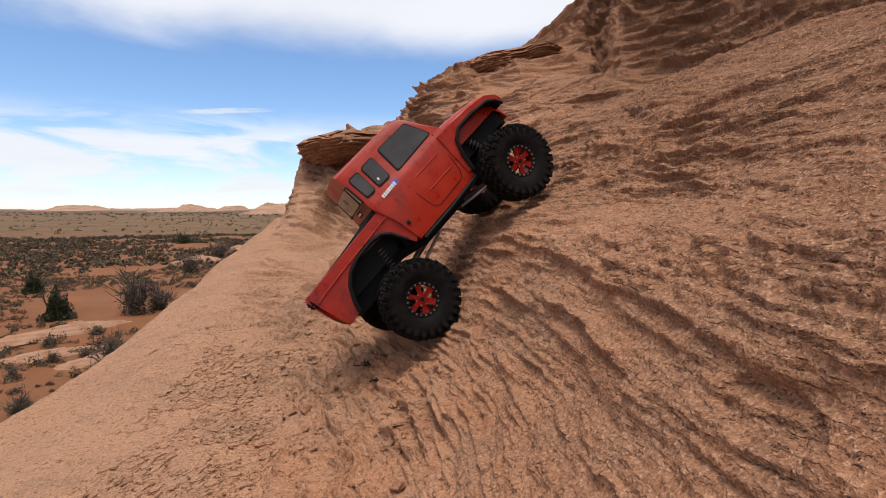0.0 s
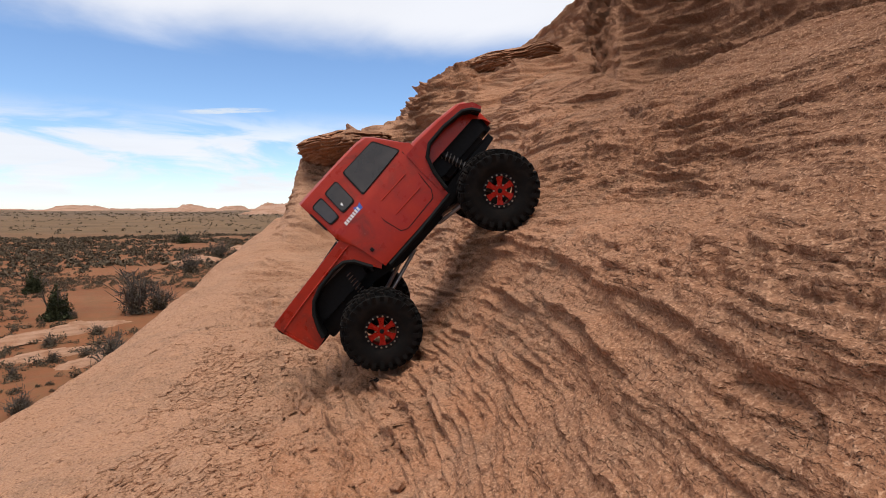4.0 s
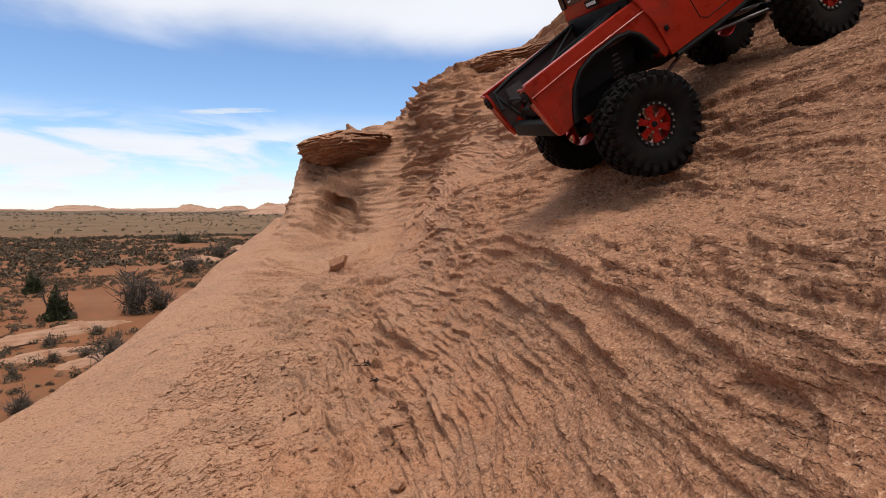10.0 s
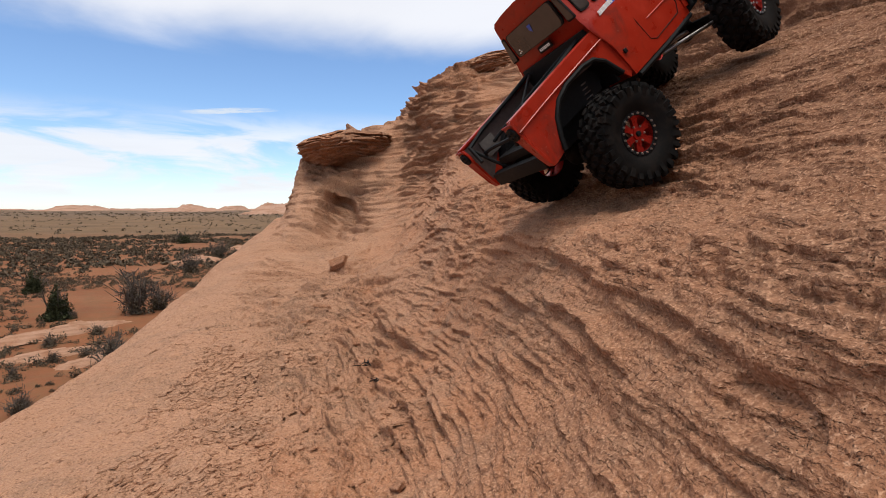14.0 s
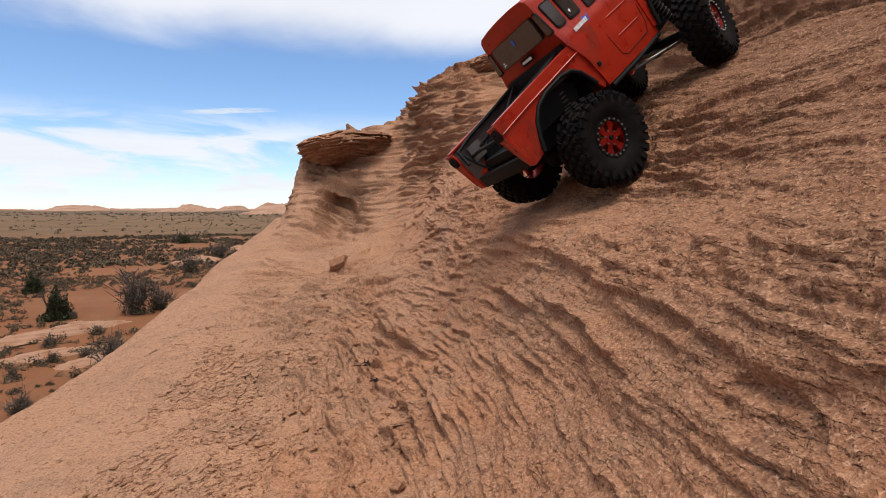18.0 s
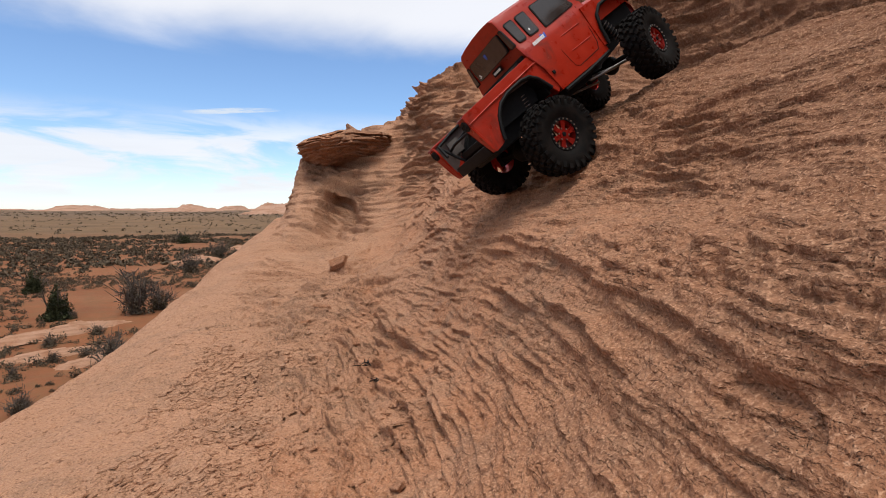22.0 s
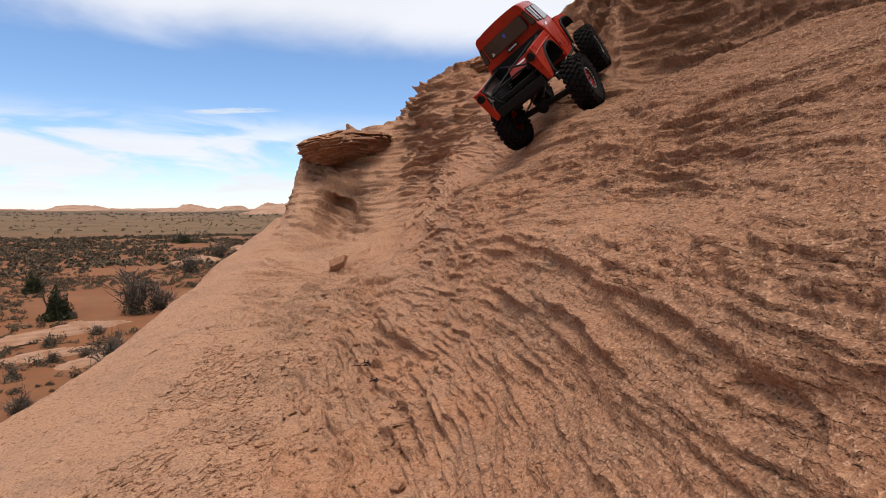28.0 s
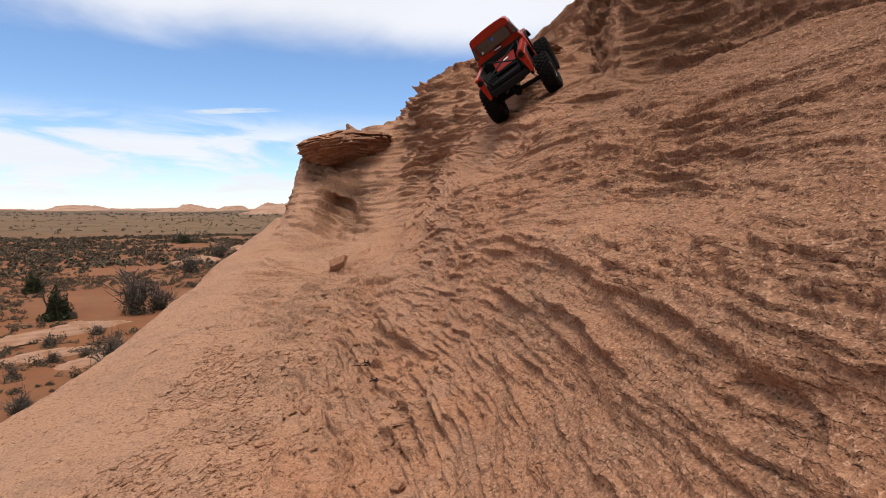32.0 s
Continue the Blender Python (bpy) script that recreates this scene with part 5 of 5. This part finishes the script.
def ledge(name, label, a, s, z, la, ls, high, tilt, seed):
    """A jutting block of thin beds: undercut below, ragged along its edge."""
    n, m = 260, 40
    th = np.arange(n) * 2 * math.pi / n
    v = np.arange(m + 1) / m
    TH, V = np.meshgrid(th, v)
    cs, sn = np.cos(TH), np.sin(TH)
    r = (np.abs(cs) ** 3.0 + np.abs(sn) ** 3.0) ** (-1 / 3.0)
    r = r * np.interp(V, (0, 0.12, 0.45, 0.70, 0.88, 1.0), (0.60, 0.74, 0.95, 1.0, 0.93, 0.72))
    bed = V * 11 + 0.8 * vnoise(cs * 2.2, sn * 2.2, V * 2, seed)
    i = np.floor(bed)
    f = bed - i
    r = r * (1 + 0.13 * vnoise(cs * 1.7, sn * 1.7, V * 1.2, seed + 1) + 0.055 * vnoise(cs * 5, sn * 5, i * 3.1, seed + 2) + 0.035 * vnoise(cs * 16, sn * 16, i * 1.7, seed + 3) + 0.05 * np.where(f < 0.2, f / 0.2 - 0.5, 0.5 - (f - 0.2) / 0.8))
    x, y = sn * r * la / 2, cs * r * ls / 2
    h = high * V + 0.02 * vnoise(x * 6, y * 6, 0, seed + 4)
    p = np.stack([x * ALONG.x + y * ACROSS.x, x * ALONG.y + y * ACROSS.y, h], -1).reshape(-1, 3)
    k = np.arange(n)
    k1 = (k + 1) % n
    faces = [(j * n + q, j * n + q1, (j + 1) * n + q1, (j + 1) * n + q) for j in range(m) for q, q1 in zip(k.tolist(), k1.tolist())]
    faces += [tuple(range(n))[::-1], tuple(range(m * n, (m + 1) * n))]
    ob = new(name, soup(name, [tuple(w) for w in p.tolist()], faces, M_ROCK))
    ob.matrix_basis = Matrix.Translation(EYE + ALONG * a + ACROSS * s + Vector((0, 0, z))) @ Matrix.Rotation(radians(tilt), 4, ALONG)
    return tagged(ob, label, "rock")


ledge("rock_ledge", "jutting cap of thin sandstone beds on the headland", 3.98, 0.05, 0.285, 0.80, 0.62, 0.21, -6, 3)
ledge("rock_ledge", "broken slab of dark sandstone on the headland's top", 3.95, 1.19, 0.915, 0.55, 0.86, 0.17, -12, 8)


# ---- what moves
DRIVE = (
    (0, -0.0883, 1.1054, 4.8349, -15.00, -45.28, 26.51, 0.000, 3.0, -0.0166, 0.0028, 0.0100, 0.0300),
    (0.5, -0.1066, 1.1178, 4.8296, -16.06, -44.20, 31.03, -0.149, -8.0, -0.0168, -0.0045, 0.0030, 0.0300),
    (1, -0.1636, 1.0721, 4.7762, -10.35, -44.38, 29.06, -1.368, -22.0, -0.0169, -0.0031, -0.0040, 0.0082),
    (1.5, -0.1821, 1.0824, 4.7689, -9.39, -42.27, 32.53, -1.541, 24.0, -0.0152, -0.0116, 0.0150, -0.0006),
    (2, -0.1491, 1.1356, 4.7984, -14.09, -43.27, 34.26, -0.696, 9.0, -0.0148, -0.0045, -0.0030, 0.0173),
    (2.5, -0.1205, 1.1795, 4.8298, -13.03, -44.92, 25.32, 0.060, 0.0, -0.0148, -0.0082, -0.0090, 0.0300),
    (3, -0.1313, 1.2051, 4.8045, -5.79, -49.05, 9.39, -0.216, -11.0, -0.0148, 0.0145, -0.0150, 0.0300),
    (3.5, -0.1346, 1.1484, 4.7981, -2.71, -48.66, 4.88, -0.375, -6.0, -0.0163, 0.0126, -0.0120, 0.0239),
    (5.5, 0.0155, 1.0216, 4.9398, 2.46, -46.09, -5.84, 2.451, 4.0, -0.0220, 0.0300, -0.0080, 0.0127),
    (6, 0.1620, 0.8950, 5.0738, 12.50, -38.00, -12.50, 5.446, 0.0, -0.0141, -0.0035, -0.0062, 0.0094),
    (6.5, 0.2285, 0.8980, 5.1071, 11.98, -39.40, -6.04, 6.357, 2.5, -0.0174, 0.0059, -0.0036, -0.0084),
    (7, 0.2209, 0.8775, 5.0983, 10.03, -39.90, -2.99, 6.217, 5.0, -0.0208, -0.0004, -0.0028, -0.0047),
    (7.5, 0.2431, 0.8958, 5.1255, 8.40, -36.15, 3.94, 6.688, 5.8, -0.0191, -0.0049, 0.0055, 0.0062),
    (8, 0.2435, 0.8992, 5.1227, 9.05, -36.85, 4.07, 6.672, 6.5, -0.0174, -0.0035, 0.0057, 0.0042),
    (8.5, 0.2418, 0.8941, 5.1200, 8.63, -36.69, 4.54, 6.626, 7.2, -0.0159, -0.0045, 0.0083, 0.0073),
    (9, 0.2441, 0.8971, 5.1264, 8.75, -35.49, 5.68, 6.707, 8.0, -0.0145, -0.0086, 0.0109, 0.0089),
    (9.5, 0.2567, 0.9265, 5.1575, 8.32, -32.19, 7.29, 7.124, 8.8, -0.0114, -0.0125, 0.0048, 0.0077),
    (10, 0.2537, 0.9132, 5.1453, 9.17, -33.95, 8.55, 6.977, 9.5, -0.0084, -0.0146, 0.0074, 0.0055),
    (10.5, 0.2511, 0.9058, 5.1323, 8.72, -34.32, 8.20, 6.836, 10.2, -0.0041, -0.0092, 0.0164, 0.0147),
    (11, 0.2425, 0.8876, 5.1079, 8.78, -37.76, 8.40, 6.516, 11.0, 0.0003, -0.0050, 0.0169, 0.0119),
    (11.5, 0.2449, 0.8996, 5.1158, 3.79, -35.02, 18.48, 6.638, 11.8, 0.0029, -0.0109, 0.0258, 0.0300),
    (12, 0.2514, 0.9297, 5.1208, 2.19, -36.11, 19.01, 6.853, 12.5, 0.0056, 0.0018, 0.0222, 0.0300),
    (12.5, 0.2439, 0.9151, 5.1126, -0.66, -35.59, 23.12, 6.652, 13.2, 0.0070, -0.0030, 0.0277, 0.0300),
    (13, 0.2285, 0.8988, 5.0924, 0.15, -38.29, 20.09, 6.263, 14.0, 0.0084, -0.0000, 0.0197, 0.0300),
    (13.5, 0.2270, 0.9136, 5.0969, -5.58, -38.32, 29.17, 6.353, 15.3, 0.0037, 0.0000, 0.0178, 0.0300),
    (14, 0.2203, 0.9132, 5.0941, -9.14, -41.32, 26.50, 6.264, 16.7, -0.0009, 0.0108, 0.0080, 0.0234),
    (14.5, 0.2177, 0.9562, 5.1092, -9.54, -37.59, 27.61, 6.578, 18.0, -0.0011, 0.0033, 0.0080, 0.0300),
    (16.5, 0.2400, 1.0556, 5.1878, -13.65, -29.79, 24.99, 7.901, 22.0, -0.0114, -0.0077, 0.0080, 0.0209),
    (17, 0.2200, 1.0174, 5.1238, -7.48, -36.64, 25.09, 7.029, 22.4, -0.0019, 0.0042, 0.0141, 0.0300),
    (17.5, 0.1937, 0.9853, 5.0890, -8.77, -39.06, 27.38, 6.328, 22.8, -0.0013, 0.0108, 0.0177, 0.0300),
    (18, 0.2034, 0.9888, 5.0935, -12.10, -39.64, 29.33, 6.475, 23.2, -0.0008, 0.0179, 0.0101, 0.0300),
    (18.5, 0.1957, 1.0018, 5.0957, -14.77, -35.90, 36.55, 6.500, 23.6, 0.0005, 0.0107, 0.0302, 0.0300),
    (19, 0.2039, 1.0171, 5.1041, -17.25, -37.25, 34.17, 6.740, 24.0, 0.0018, 0.0188, 0.0142, 0.0300),
    (19.5, 0.1942, 1.0590, 5.1076, -15.53, -36.83, 34.96, 6.941, 23.0, 0.0018, 0.0120, 0.0209, 0.0300),
    (20, 0.1841, 1.1048, 5.1083, -15.72, -36.52, 34.19, 7.141, 22.0, 0.0018, 0.0153, 0.0238, 0.0300),
    (20.5, 0.1779, 1.1469, 5.1290, -20.01, -36.16, 36.10, 7.521, 10.0, -0.0040, 0.0108, 0.0080, 0.0294),
    (21, 0.1647, 1.0999, 5.0919, -16.79, -39.08, 32.28, 6.805, -18.0, -0.0098, 0.0219, 0.0124, 0.0300),
    (21.5, 0.1694, 1.1473, 5.1156, -17.45, -37.28, 30.15, 7.315, 0.0, -0.0099, 0.0200, 0.0080, 0.0300),
    (22, 0.1676, 1.1688, 5.1211, -16.65, -36.53, 30.16, 7.461, 18.0, -0.0099, 0.0188, 0.0080, 0.0300),
    (22.5, 0.1636, 1.2076, 5.1255, -15.55, -35.77, 29.33, 7.670, 19.0, -0.0013, 0.0235, 0.0080, 0.0300),
    (23, 0.1733, 1.2509, 5.1585, -10.85, -27.48, 29.05, 8.251, 20.0, 0.0074, 0.0003, 0.0197, 0.0300),
    (23.5, 0.1936, 1.2782, 5.1849, -10.07, -24.81, 30.03, 8.793, 19.0, 0.0066, -0.0096, 0.0127, 0.0300),
    (24, 0.2048, 1.3061, 5.2057, -10.26, -21.11, 32.08, 9.207, 18.0, 0.0059, -0.0170, 0.0198, 0.0285),
    (24.5, 0.2209, 1.3123, 5.2122, -9.88, -22.33, 32.87, 9.455, 17.0, 0.0095, -0.0113, 0.0104, 0.0186),
    (25, 0.2104, 1.3153, 5.2059, -11.86, -19.50, 37.26, 9.336, 16.0, 0.0132, -0.0149, 0.0311, 0.0300),
    (25.5, 0.2200, 1.3469, 5.2060, -12.97, -22.29, 36.84, 9.678, 14.3, 0.0132, 0.0001, 0.0189, 0.0300),
    (27.5, 0.2589, 1.5119, 5.2800, -29.41, -25.05, 61.22, 11.924, 7.7, -0.0088, -0.0013, 0.0080, 0.0300),
    (28, 0.2687, 1.5512, 5.2949, -33.20, -25.30, 66.26, 12.500, 6.0, -0.0236, 0.0041, 0.0080, 0.0300),
    (28.5, 0.2750, 1.6166, 5.3090, -34.83, -24.29, 71.00, 13.366, 5.8, -0.0300, 0.0060, 0.0080, 0.0300),
    (29, 0.2834, 1.6557, 5.3209, -36.87, -23.65, 74.94, 13.930, 5.5, -0.0300, 0.0107, 0.0080, 0.0300),
    (29.5, 0.2960, 1.7289, 5.3334, -30.71, -21.74, 77.81, 14.933, 5.2, 0.0095, 0.0111, 0.0080, 0.0300),
    (30, 0.3085, 1.8021, 5.3460, -24.52, -20.12, 80.85, 15.945, 5.0, 0.0300, 0.0141, 0.0177, 0.0300),
    (30.5, 0.2959, 1.8472, 5.3619, -24.72, -18.94, 79.85, 16.564, 4.2, 0.0300, 0.0053, 0.0175, 0.0300),
    (31, 0.2833, 1.8923, 5.3778, -24.94, -17.77, 78.85, 17.179, 3.5, 0.0300, -0.0036, 0.0194, 0.0300),
    (31.5, 0.2837, 2.0065, 5.4114, -28.72, -20.58, 78.37, 18.778, 2.8, 0.0133, 0.0026, 0.0080, 0.0300),
    (32, 0.2841, 2.1207, 5.4449, -32.55, -23.41, 78.08, 20.371, 2.0, -0.0052, 0.0116, 0.0080, 0.0300),
)


def motions():
    """DRIVE: seconds, place, turn, roll of the wheels in radians, steering in degrees, lifts of the hubs (rear right, rear left, front right, front left)."""
    walk(TRUCK, [(r[0], pose(*r[1:7])) for r in DRIVE])
    walk(CLOUD, [(0, pose(-1148, 3000, 516)), (32, pose(-1108, 3000, 516))])
    for ax, x in zip(AXLES, (0.0, 0.325)):
        walk(ax, [(r[0], axle_pose(x, r)) for r in DRIVE])
    for x, s, w in WHEELS:
        rows, last, reach = [], None, (0.076 if x else 0.085)
        for r in DRIVE:
            here = (axle_pose(x, r), r[7], r[8] if x else 0.0, r[0])
            if last:
                n = int(abs(here[1] - last[1]) / 1.0)
                for i in range(1, n + 1):
                    u = i / (n + 1)
                    rows.append((last[3] + (here[3] - last[3]) * u, wheel_pose(last[0].lerp(here[0], u), s, last[1] + (here[1] - last[1]) * u, last[2] + (here[2] - last[2]) * u, reach)))
            rows.append((r[0], wheel_pose(here[0], s, here[1], here[2], reach)))
            last = here
        walk(w, rows)


def axle_pose(x, r):
    """The axle's pose on the truck, from the lifts of its two hubs."""
    right, left = (r[9], r[10]) if x == 0 else (r[11], r[12])
    return pose(x, 0, -0.006 + (right + left) / 2, math.degrees(math.atan((left - right) / 0.224)), 0, 0)


def wheel_pose(axle, s, spin, steer, reach=0.085):
    return axle @ Matrix.Translation((0, s * reach, 0)) @ Matrix.Rotation(radians(steer), 4, "Z") @ Matrix.Translation((0, s * 0.027, 0)) @ Matrix.Rotation(spin, 4, "Y")


motions()
